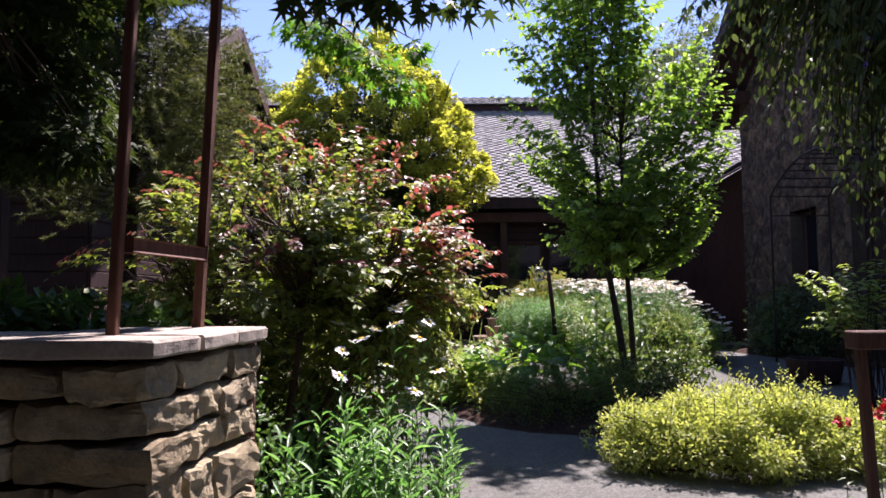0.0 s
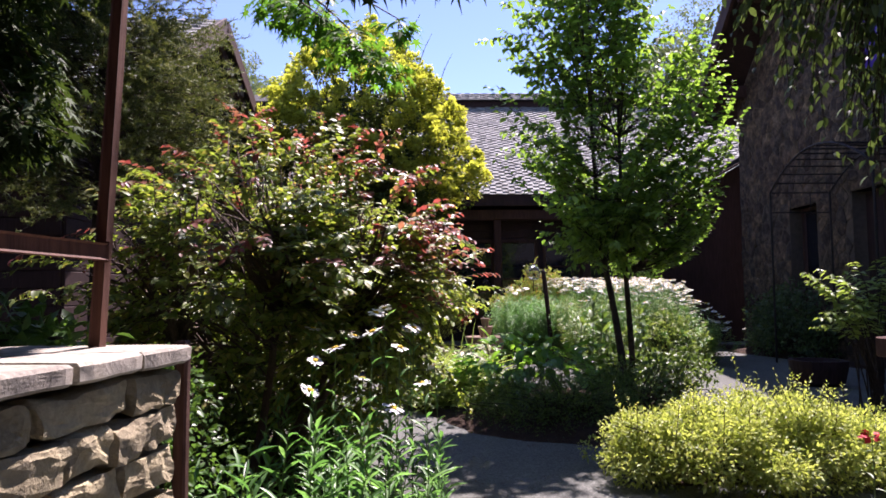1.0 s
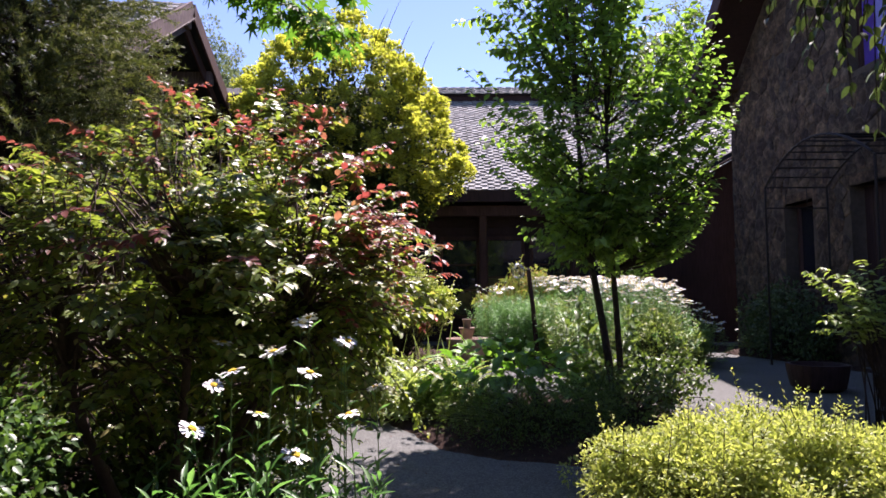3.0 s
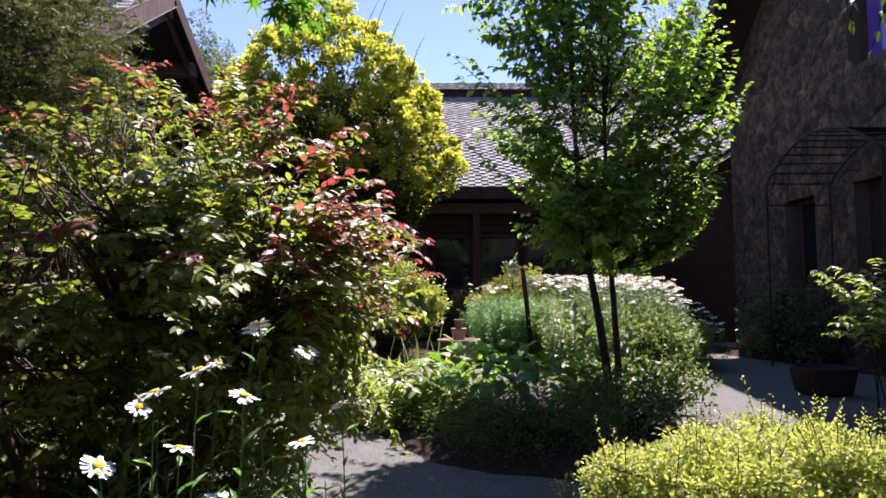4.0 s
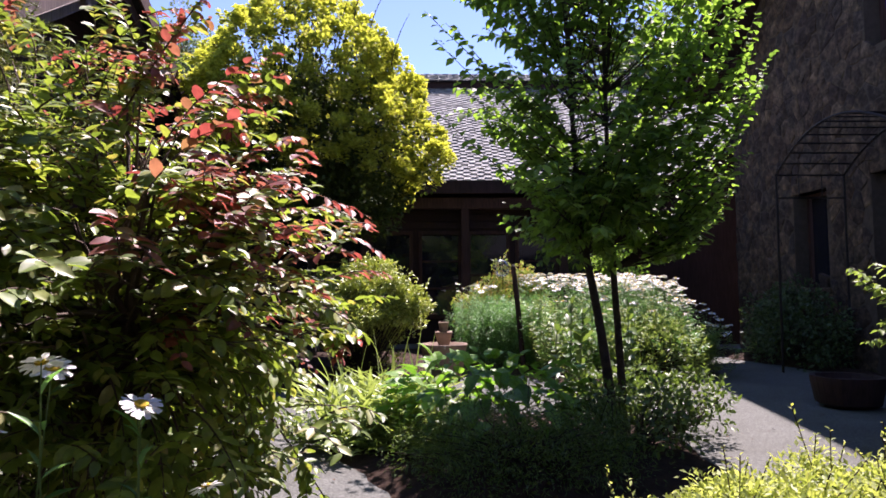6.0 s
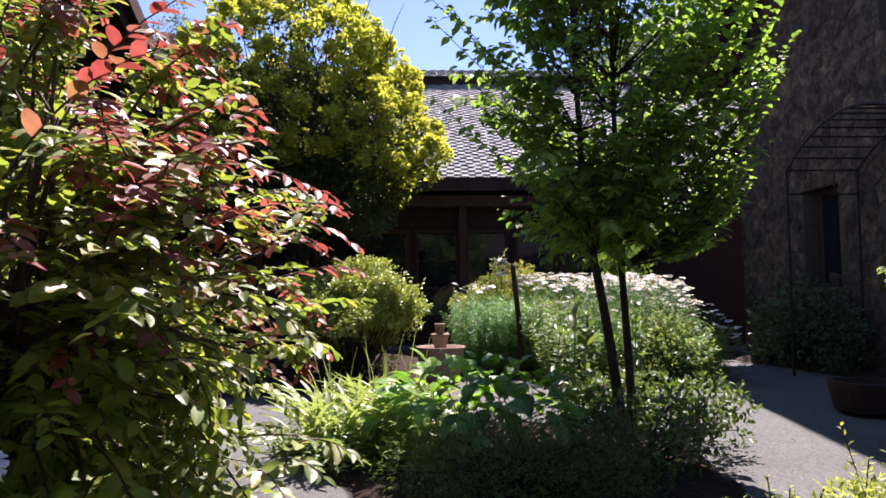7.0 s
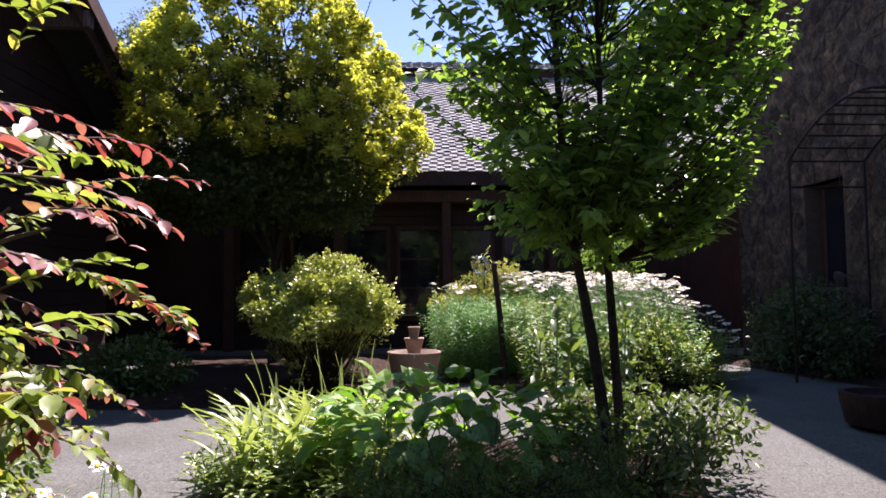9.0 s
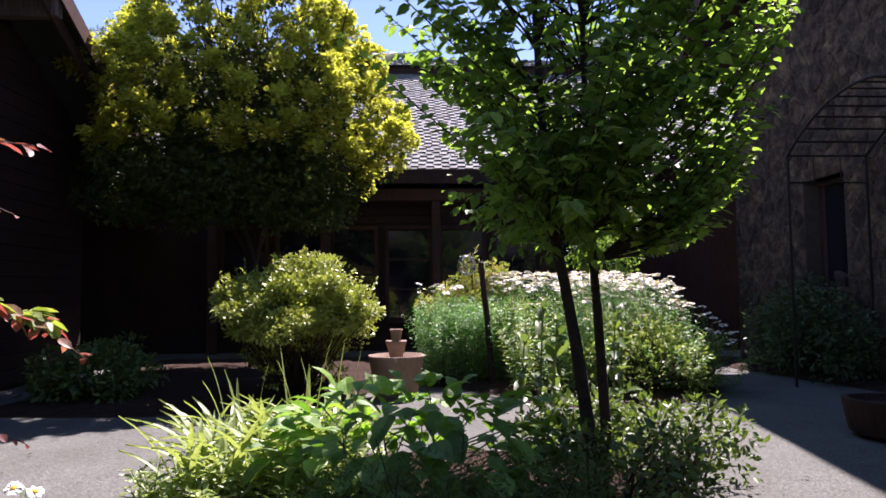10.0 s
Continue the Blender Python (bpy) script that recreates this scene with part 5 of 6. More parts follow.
def weeping_tree():
    t = woody("weeping_cherry", (2.5, 1.9, 0), "weeping tree with hanging leafy twigs over the path edge", "tree")
    tr = Soup()
    main = limb(tr, (2.5, 1.9, 0), (2.3, 2.0, 2.5), 0.07, 0.05, 9, 0.04, 0, 8)
    part("trunk", tr, t, mat=M_BARK)
    twigs, crown = Soup(), Soup()
    hubs = [limb(twigs, main[-1], e, 0.03, 0.012, 7, 0.06, 0.12) for e in ((1.35, 2.3, 2.75), (1.2, 2.7, 2.7), (1.7, 2.9, 2.8), (1.6, 2.2, 2.7), (2.1, 2.8, 2.7), (2.0, 3.2, 2.75))]
    for k in range(430):
        h = hubs[k % len(hubs)]
        st = h[RNG.integers(3, 7)] + RNG.normal(0, 0.06, 3)
        x = RNG.uniform(0.86, 2.1) if k < 260 else RNG.uniform(1.25, 2.2)
        y = RNG.uniform(2.0, 3.1)
        q = x / (y - 0.18)
        low = np.interp(q, [0.36, 0.42, 0.50, 0.57, 0.62, 0.8], [2.0, 1.88, 1.72, 1.52, 1.18, 0.9]) + RNG.uniform(-0.03, 0.7)
        if q < 0.355:
            continue
        end = np.array([x, y, min(low, 2.5)])
        m = np.array([(st[0] * 0.3 + x * 0.7) + RNG.normal(0, 0.08), (st[1] * 0.3 + y * 0.7) + RNG.normal(0, 0.08), st[2] + 0.1 - RNG.uniform(0, 0.4)])
        pts = curve_pts(st, m, end, 10)
        tube(twigs, pts, np.linspace(0.005, 0.0015, 10), 4)
        shoot_leaves(crown, pts, 34, 0.062, 0.46, OVATE, 0, 0.2, 0.45, out=0.55)
    # clumps added above the view to shade the start of the path
    for gx in np.arange(0.75, 3.6, 0.45):
        for gy in np.arange(0.4, 3.3, 0.45):
            if gx < 1.0 and gy > 1.8:
                continue
            p = np.array([gx + RNG.uniform(-0.12, 0.12), gy + RNG.uniform(-0.12, 0.12), RNG.uniform(3.05, 3.6)])
            limb(twigs, main[-1], p, 0.014, 0.004, 6, 0.08, 0.2, 4)
            clump_leaves(crown, p, 0.34, 120, 0.06, 0.46, OVATE, 0, 0.6, 0.7)
    part("branchwork", twigs, t, mat=M_BARK)
    part("crown", crown, t, "narrow hanging green leaves and an added unseen shade canopy", L_WEEP)


def conifer(name, base, height, radius, label, sprays=260, low=0.12):
    t = woody(name, base, label, "tree")
    tr = Soup()
    base = np.array(base, float)
    tube(tr, curve_pts(base, base + [0.03, 0, height / 2], base + [0, 0, height], 8), np.linspace(0.06, 0.012, 8), 7)
    part("trunk", tr, t, mat=M_BARK)
    tw, crown = Soup(), Soup()
    for k in range(sprays):
        f = RNG.uniform(low, 1.0)
        ang = RNG.uniform(0, 2 * math.pi)
        r = radius * (1 - f) ** 0.6 * RNG.uniform(0.65, 1.1) + 0.08
        st = base + [0, 0, height * f]
        end = st + np.array([r * math.cos(ang), r * math.sin(ang), RNG.uniform(-0.15, 0.3) * r])
        pts = curve_pts(st, (st + end) / 2 + [0, 0, 0.1 * r], end, 7)
        tube(tw, pts, np.linspace(0.005, 0.0015, 7), 3)
        for j in range(8):
            s = pts[RNG.integers(2, 7)]
            e = s + unit(np.array([math.cos(ang), math.sin(ang), 0.1]) + scatter(1)[0] * 0.7) * RNG.uniform(0.1, 0.24)
            n = 46
            tt = np.linspace(0, 1, n)[:, None]
            p = s + (e - s) * tt
            dd = unit(e - s)
            axis = unit(dd * 0.6 + scatter(n, 0.9))
            leaves(crown, p, axis, scatter(n), 0.040 * RNG.uniform(0.7, 1.2, n), 0.0065, NEEDLE)
    part("branchwork", tw, t, mat=M_BARK)
    part("crown", crown, t, "feathery needle sprays", L_CONIFER)


def mound(name, centre, radii, clumps, per, leaf, width, mat, label, shape=RHOMB, low=-0.15, spikes=0, clump_r=0.14, up=0.6, category="shrub", stems=6, group=""):
    """A leafy mound: stems from the ground and many tufts."""
    cx, cy, z0 = centre
    t = woody(name, (cx, cy, z0), label, category, group)
    tw, crown = Soup(), Soup()
    mid = np.array([cx, cy, z0 + radii[2] * 0.35])
    tips, d = ellipsoid_points(clumps, mid, (radii[0], radii[1], radii[2] * 0.65), low - 0.5, 0.55, 0.2)
    tips[:, 2] = np.maximum(tips[:, 2], z0 + 0.03)
    for k, (p, q) in enumerate(zip(tips, d)):
        if k % max(1, clumps // (stems * 10)) == 0:
            st = np.array([cx + RNG.normal(0, radii[0] * 0.15), cy + RNG.normal(0, radii[1] * 0.15), z0])
            limb(tw, st, p, 0.009, 0.003, 5, 0.08, 0.05, 4)
        clump_leaves(crown, p, clump_r * RNG.uniform(0.75, 1.25), per, leaf, width, shape, 0, 0.8, up)
    for k in range(spikes):
        p = tips[RNG.integers(len(tips))]
        if p[2] < z0 + radii[2] * 0.55:
            continue
        e = p + np.array([RNG.normal(0, 0.05), RNG.normal(0, 0.05), RNG.uniform(0.10, 0.24)])
        pts = curve_pts(p, (p + e) / 2, e, 5)
        tube(tw, pts, 0.0025, 3)
        shoot_leaves(crown, pts, 16, leaf, width, shape, 0, 0.0, -0.3)
    part("stalkwork", tw, t, mat=M_BARK)
    part("foliage", crown, t, mat=mat)
    return t


def golden_shrub():
    c = np.array([-0.25, 10.36, 0.0])
    t = woody("golden_shrub", (c[0], c[1], 0.06), "rounded yellow-green shrub by the fountain", "shrub")
    tw, crown = Soup(), Soup()
    top, d = ellipsoid_points(640, c + [0, 0, 0.85], (0.70, 0.72, 0.45), -0.35, 0.72, 0.36)
    for k, (p, q) in enumerate(zip(top, d)):
        if k % 5 == 0:
            limb(tw, c + RNG.normal(0, 0.08, 3) * [1, 1, 0], p, 0.010, 0.003, 6, 0.08, 0.05, 4)
        clump_leaves(crown, p, 0.10 * RNG.uniform(0.6, 1.3), 64, 0.040, 0.60, OVATE, 0, 0.7, 0.75)
        if q[2] > 0.1 and k % 3 == 0:
            e = p + np.array([q[0] * 0.08 + RNG.normal(0, 0.04), q[1] * 0.08 + RNG.normal(0, 0.04), RNG.uniform(0.10, 0.24)])
            pts = curve_pts(p, (p + e) / 2, e, 5)
            tube(tw, pts, 0.0025, 3)
            shoot_leaves(crown, pts, 16, 0.046, 0.55, OVATE, 0, 0.0, -0.3)
    for (cc, rr, n) in (((0, 0.05, 0.80), (0.54, 0.52, 0.33), 170), ((0, 0.15, 0.46), (0.56, 0.5, 0.36), 80)):
        low, d = ellipsoid_points(n, c + cc, rr, -0.8, 0.3, 0.3)
        for p in low:
            clump_leaves(crown, p, 0.12, 44, 0.040, 0.60, OVATE, 0, 0.7, 0.5)
    part("stalkwork", tw, t, mat=M_BARK)
    part("foliage", crown, t, mat=L_SHRUB)


def side_shrub():
    base = np.array([3.75, 6.25, 0.0])
    t = woody("side_shrub", base, "loose shrub with sunlit yellow-green leaves beside the paving", "shrub")
    tw, crown = Soup(), Soup()
    for k in range(34):
        en = np.array([RNG.uniform(3.12, 3.8), RNG.uniform(5.75, 6.5), RNG.uniform(0.70, 1.32)])
        st = base + RNG.normal(0, 0.06, 3) * [1, 1, 0]
        pts = curve_pts(st, (st * 0.55 + en * 0.45) + np.array([0.05, 0, 0.55]), en, 10)
        tube(tw, pts, np.linspace(0.007, 0.002, 10), 4)
        shoot_leaves(crown, pts, 22, 0.088, 0.45, OVATE, 0, 0.50, 0.25)
    part("stalkwork", tw, t, mat=M_BARK)
    part("foliage", crown, t, mat=L_DAISY_WARM)


def edge_planting():
    t = thing("edge_plants", (-0.05, 6.5, 0.04), "mixed narrow light green leaves spilling over the bed edge", "plant")
    st, fo, fo2 = Soup(), Soup(), Soup()
    for k in range(270):
        x, y = RNG.uniform(-0.42, 0.72), RNG.uniform(6.1, 7.0)
        if y < 6.62 - 0.9 * (x + 0.3) * (1 if x < 0 else 0.4):
            continue
        h = RNG.uniform(0.14, 0.36)
        lance_stems(fo if RNG.random() < 0.6 else fo2, st, (x, y, 0.03), (x + RNG.normal(0, 0.09), y + RNG.normal(0, 0.09) - 0.04, h), int(RNG.integers(9, 16)), RNG.uniform(0.07, 0.12), RNG.uniform(0.2, 0.4))
    part("stalkwork", st, t, mat=M_STEM)
    part("foliage", fo, t, mat=L_LILY)
    part("foliage", fo2, t, "yellower green leaves", L_DAISY_WARM)


def flower_mesh(radius, petals=16, seed=1):
    rng = np.random.default_rng(seed)
    s = Soup()
    ang = np.arange(petals) * 2 * np.pi / petals + rng.uniform(-0.1, 0.1, petals)
    axis = np.stack([np.cos(ang), np.sin(ang), rng.uniform(-0.25, 0.12, petals)], -1)
    pos = axis * radius * 0.25
    leaves(s, pos, axis, np.array([[0, 0, 1.0]]) + rng.normal(0, 0.15, (petals, 3)), radius * 0.8, radius * 0.36, (np.array([(0, 0, 0), (-0.5, 0.5, 0.04), (-0.3, 0.95, -0.04), (0.3, 0.95, -0.04), (0.5, 0.5, 0.04)]), np.array([(0, 2, 1), (0, 3, 2), (0, 4, 3)])))
    me = s.mesh("flower", M_PETAL)
    c = lathe([(radius * 0.34, 0.0), (radius * 0.33, radius * 0.10), (radius * 0.2, radius * 0.17), (0.001, radius * 0.19)], (0, 0, 0), 10).mesh("disc", M_DISC)
    return me, c


FLOWERS = [flower_mesh(0.034, 18, 1), flower_mesh(0.030, 15, 2)]
BED_FLOWERS = [flower_mesh(0.050, 13, 3), flower_mesh(0.043, 12, 4)]


def put_flower(kind, place, parent, tilt):
    me, disc = kind
    f = new("flower", me)
    f.parent = parent
    f.matrix_parent_inverse = Matrix.Translation(-parent.location)
    f.location = place
    f.rotation_euler = tilt
    c = new("flower_disc", disc)
    c.parent = f
    return f


def lance_stems(crown, stems, base, top, count, leaf, width=0.24, rise=0.3):
    base, top = np.asarray(base, float), np.asarray(top, float)
    pts = curve_pts(base, (base + top) / 2 + RNG.normal(0, 0.03, 3), top, 7)
    tube(stems, pts, np.linspace(0.003, 0.0015, 7), 3)
    n = count
    t = np.linspace(0.08, 0.95, n)
    i = (t * 6).astype(int).clip(0, 5)
    p = pts[i] + (pts[i + 1] - pts[i]) * (t * 6 - i)[:, None]
    ang = np.arange(n) * 2.4 + RNG.uniform(0, 6)
    axis = np.stack([np.cos(ang), np.sin(ang), rise + RNG.uniform(-0.5, 0.5, n)], -1)
    ln = leaf * RNG.uniform(0.7, 1.25, n) * (1.1 - 0.35 * t)
    leaves(crown, p, axis, np.array([[0, 0, 1.0]]) + scatter(n, 0.3), ln, ln * width, OVATE)


def path_daisies():
    t = thing("daisy_clump", (-0.35, 2.75, 0), "leafy clump of tall white daisies beside the path", "flowers")
    st, fo = Soup(), Soup()
    for k in range(70):
        x, y = RNG.uniform(-0.62, 0.06), RNG.uniform(2.25, 3.35)
        if x > -0.05 and y < 2.6:
            continue
        h = RNG.uniform(0.42, 0.66) * (1.0 if x < -0.1 else 0.85)
        lance_stems(fo, st, (x, y, 0.02), (x + RNG.normal(0, 0.05), y + RNG.normal(0, 0.05), h), 22, 0.092, 0.19, 0.85)
    spots = [(-0.06, 3.21, 0.90), (-0.17, 3.11, 0.98), (-0.29, 3.17, 0.87), (-0.20, 2.62, 0.77), (-0.10, 2.55, 0.69), (-0.40, 2.92, 0.80), (-0.37, 2.66, 0.73), (-0.02, 2.9, 0.72), (-0.46, 3.2, 0.9), (0.02, 3.3, 0.74), (-0.21, 3.22, 0.96), (-0.09, 3.27, 0.89), (-0.169, 2.625, 0.915), (-0.084, 2.636, 0.865), (-0.306, 2.766, 0.855), (-0.073, 3.242, 0.885)]
    for k, p in enumerate(spots):
        base = (p[0] + RNG.normal(0, 0.04), p[1] + RNG.normal(0, 0.04), 0.02)
        lance_stems(fo, st, base, p, 14, 0.075, 0.19, 0.8)
        put_flower(FLOWERS[k % 2], p, t, (RNG.uniform(-0.5, 0.55), RNG.uniform(-0.5, 0.4), RNG.uniform(0, 6)))
    part("stalkwork", st, t, mat=M_STEM)
    part("foliage", fo, t, "lance-shaped grey-green leaves", L_DAISY)


def bed_edge(x, y):
    return max(0.0, min(1.0, (4.35 - x) / 0.6)) * max(0.0, min(1.0, (y - 9.95) / 0.8))


def daisy_bed():
    t = thing("daisy_bed", (3.1, 11.4, 0.05), "dense bed of white daisies in full bloom", "flowers")
    st, fo, fo2 = Soup(), Soup(), Soup()
    for k in range(900):
        x, y = RNG.uniform(1.95, 4.25), RNG.uniform(10.25, 12.6)
        h = 0.36 + 0.64 * bed_edge(x, y) * RNG.uniform(0.78, 1.02) + 0.05 * (y - 11.2)
        lump = noise.noise(Vector((x * 2.1, y * 2.1, 3.0)))
        if x < 2.5 and y < 11.3 and lump < 0.1:
            continue
        lance_stems(fo2 if lump + RNG.normal(0, 0.12) > 0.12 else fo, st, (x, y, 0.04), (x + RNG.normal(0, 0.17), y + RNG.normal(0, 0.17), h * (0.96 + 0.22 * lump)), 44, 0.072, 0.28)
    n = 0
    while n < 600:
        x, y = RNG.uniform(1.95, 4.32), RNG.uniform(10.4, 12.8)
        edge = bed_edge(x, y)
        h = 0.58 + 0.62 * edge + 0.05 * (y - 11.2) + RNG.uniform(-0.13, 0.07)
        if (edge < 0.75 and RNG.random() < 0.45) or (x < 2.6 and y < 11.7 and RNG.random() < 0.8):
            continue
        put_flower(BED_FLOWERS[n % 2], (x, y, h), t, (RNG.uniform(-0.25, 0.35), RNG.uniform(-0.25, 0.25), RNG.uniform(0, 6)))
        lance_stems(fo, st, (x + RNG.normal(0, 0.06), y + RNG.normal(0, 0.06), h - 0.32), (x, y, h), 8, 0.055, 0.26)
        n += 1
    part("stalkwork", st, t, mat=M_STEM)
    part("foliage", fo, t, "narrow light green leaves", L_DAISY)
    part("foliage", fo2, t, "yellower green leaves", L_DAISY_WARM)
    g = thing("aster_mound", (1.6, 11.7, 0.05), "fine-leaved blue-green perennial mound by the fountain", "plant")
    st, fo = Soup(), Soup()
    for k in range(480):
        x, y = RNG.uniform(1.02, 2.15), RNG.uniform(11.05, 12.4)
        h = 1.02 - 0.5 * max(0, 1.3 - x) - 0.4 * max(0, 11.4 - y) + RNG.uniform(-0.18, 0.04)
        lance_stems(fo, st, (x, y, 0.04), (x + RNG.normal(0, 0.15), y + RNG.normal(0, 0.15), h), 40, 0.066, 0.26)
    for k in range(16):
        p = (RNG.uniform(1.0, 1.6), RNG.uniform(11.4, 12.3), RNG.uniform(1.05, 1.18))
        put_flower(BED_FLOWERS[k % 2], p, g, (0.3, 0.2, k))
        lance_stems(fo, st, (p[0], p[1], 0.7), p, 10, 0.06, 0.3)
    part("stalkwork", st, g, mat=M_STEM)
    part("foliage", fo, g, mat=L_DAISY)


def small_daisies():
    t = thing("small_daisies", (-0.8, 6.2, 0), "small white daisies at the edge of the gravel", "flowers")
    st, fo = Soup(), Soup()
    for k in range(16):
        x, y, h = RNG.uniform(-1.05, -0.62), RNG.uniform(5.9, 6.5), RNG.uniform(0.14, 0.32)
        lance_stems(fo, st, (x, y, 0), (x + RNG.normal(0, 0.03), y, h), 12, 0.05)
        put_flower(FLOWERS[k % 2], (x, y, h + 0.01), t, (RNG.uniform(0, 0.8), RNG.uniform(-0.4, 0.4), k))
    part("stalkwork", st, t, mat=M_STEM)
    part("foliage", fo, t, mat=L_DAISY)


def blade(soup, base, lean, height, width, flop, ang):
    """A strap leaf that rises and arches over."""
    n = 8
    t = np.linspace(0, 1, n)
    d = np.array([math.cos(ang), math.sin(ang), 0])
    r = lean * t + flop * t ** 2.5
    z = height * (t - flop * 0.9 * t ** 3)
    mid = np.asarray(base) + d[None] * r[:, None] + np.array([[0, 0, 1.0]]) * z[:, None]
    s = np.array([-math.sin(ang), math.cos(ang), 0])
    w = width * np.sin(np.pi * (0.12 + 0.88 * t)) ** 0.7
    w[-1] = 0.0005
    v = np.concatenate([mid - s * w[:, None] / 2 + [0, 0, 0.004], mid - [0, 0, 0.004], mid + s * w[:, None] / 2 + [0, 0, 0.004]])
    f = []
    for i in range(n - 1):
        for a in (0, n):
            f += [(a + i, a + i + 1, a + n + i + 1), (a + i, a + n + i + 1, a + n + i)]
    soup.add(v, f)


def lilies():
    t = thing("daylily_clump", (0.0, 7.2, 0.05), "bright green arching daylily leaves in the island bed", "plant")
    for k in range(230):
        s = Soup()
        x, y = RNG.uniform(-0.32, 0.55), RNG.uniform(6.7, 7.7)
        blade(s, (x, y, 0.05), RNG.uniform(0.05, 0.16), RNG.uniform(0.32, 0.56), RNG.uniform(0.026, 0.048), RNG.uniform(0.1, 0.34), RNG.uniform(0, 6.28))
        part("leaf_blade", s, t, mat=L_LILY)
    i = thing("iris_clump", (0.05, 7.75, 0.05), "upright sword-shaped iris leaves", "plant")
    for (x, y, h, a) in ((-0.22, 7.6, 0.70, 3.3), (-0.16, 7.66, 0.60, 2.9), (-0.10, 7.62, 0.64, 0.2), (0.12, 7.75, 0.74, 3.0), (0.17, 7.72, 0.66, 3.4), (0.24, 7.8, 0.78, 0.3), (0.28, 7.74, 0.66, 3.1), (0.36, 7.8, 0.74, 0.4), (0.42, 7.8, 0.62, 2.6), (0.20, 7.85, 0.6, 1.6), (0.46, 7.75, 0.7, 0.2), (-0.26, 7.7, 0.55, 3.6)):
        s = Soup()
        blade(s, (x, y, 0.05), 0.06, h, 0.034, RNG.uniform(0.0, 0.12), a)
        part("leaf_blade", s, i, mat=L_LILY)


def hydrangea():
    t = thing("hydrangea", (0.85, 6.75, 0.05), "hydrangea with large dark green toothed leaves", "shrub")
    st = Soup()
    kinds = []
    for w in (0.62, 0.7, 0.66):
        s = Soup()
        leaves(s, [[0, 0, 0]], [[0, 1.0, 0]], [[0, 0, 1.0]], 0.155, 0.155 * w, BROAD)
        kinds.append(s.mesh("leaf", L_HYDRANGEA_ONE))
    n = 0
    tips, d = ellipsoid_points(300, (0.85, 6.7, 0.34), (0.66, 0.62, 0.31), -0.4, 0.5, 0.12)
    for p, q in zip(tips, d):
        if n % 6 == 0:
            limb(st, (0.85 + RNG.normal(0, 0.15), 6.72 + RNG.normal(0, 0.15), 0.05), p, 0.006, 0.003, 5, 0.06, 0.04, 4)
        axis = Vector(unit(q * np.array([1, 1, 0.25]) + scatter(1)[0] * 0.5 + np.array([0, 0, -0.2])))
        up = Vector(unit(q * 0.5 + np.array([0, 0, 1.0]) + scatter(1)[0] * 0.35))
        side = axis.cross(up).normalized()
        up = side.cross(axis)
        m = Matrix((side, axis, up)).transposed().to_4x4()
        ob = new("leaf", kinds[n % 3])
        ob.parent = t
        ob.matrix_parent_inverse = Matrix.Translation(-t.location)
        ob.matrix_basis = Matrix.Translation(Vector(p)) @ m @ Matrix.Scale(RNG.uniform(0.6, 1.15), 4)
        n += 1
    part("stalkwork", st, t, mat=M_STEM)


def leaf_single(name, stops, tint=(1.35, 1.5, 0.5)):
    """Like leaf_material, the shade drawn per object."""
    m = leaf_material(name, stops, 0.5, 0.4, 0.45, tint)
    n, l = m.node_tree.nodes, m.node_tree.links
    info = n.new("ShaderNodeObjectInfo")
    r = next(q for q in n if q.type == "VALTORGB" and q.inputs[0].is_linked and q.inputs[0].links[0].from_node.type == "NEW_GEOMETRY")
    l.new(info.outputs["Random"], r.inputs[0])
    return m


L_HYDRANGEA_ONE = leaf_single("hydrangea_single_leaf", [(0.0, (0.09, 0.20, 0.035)), (0.5, (0.16, 0.31, 0.06)), (1.0, (0.26, 0.44, 0.09))])


def milkweed():
    t = thing("tall_perennial", (1.9, 8.25, 0.03), "tall perennial stalks with large paired dark green leaves", "plant")
    st, fo = Soup(), Soup()
    for (x, y, h) in ((1.78, 8.2, 1.0), (1.90, 8.3, 0.88), (1.66, 8.3, 0.74), (2.30, 8.2, 0.92), (2.38, 8.3, 0.80)):
        pts = curve_pts((x, y, 0.02), (x, y, h / 2), (x + 0.03, y, h), 8)
        tube(st, pts, 0.006, 5)
        shoot_leaves(fo, pts, 18, 0.20, 0.36, BROAD, 0, 0.25, -0.05)
    part("stalkwork", st, t, mat=M_STEM)
    part("foliage", fo, t, mat=L_LOW)


def far_tree(name, base, height, spread, label):
    t = woody(name, base, label, "tree")
    base = np.array(base, float)
    tr, tw, crown = Soup(), Soup(), Soup()
    limb(tr, base, base + [0, 0, height * 0.5], 0.22, 0.12, 8, 0.03, 0, 8)
    part("trunk", tr, t, mat=M_BARK)
    tips, d = ellipsoid_points(420, base + [0, 0, height * 0.62], (spread, spread, height * 0.38), -0.8, 0.4, 0.25)
    for p, q in zip(tips, d):
        limb(tw, base + [0, 0, height * RNG.uniform(0.35, 0.6)], p, 0.03, 0.008, 5, 0.08, 0.2, 4)
        clump_leaves(crown, p, RNG.uniform(0.35, 0.7), 150, 0.12, 0.6, RHOMB, 0, 0.7, 0.5)
    part("branchwork", tw, t, mat=M_BARK)
    part("crown", crown, t, mat=L_FAR)


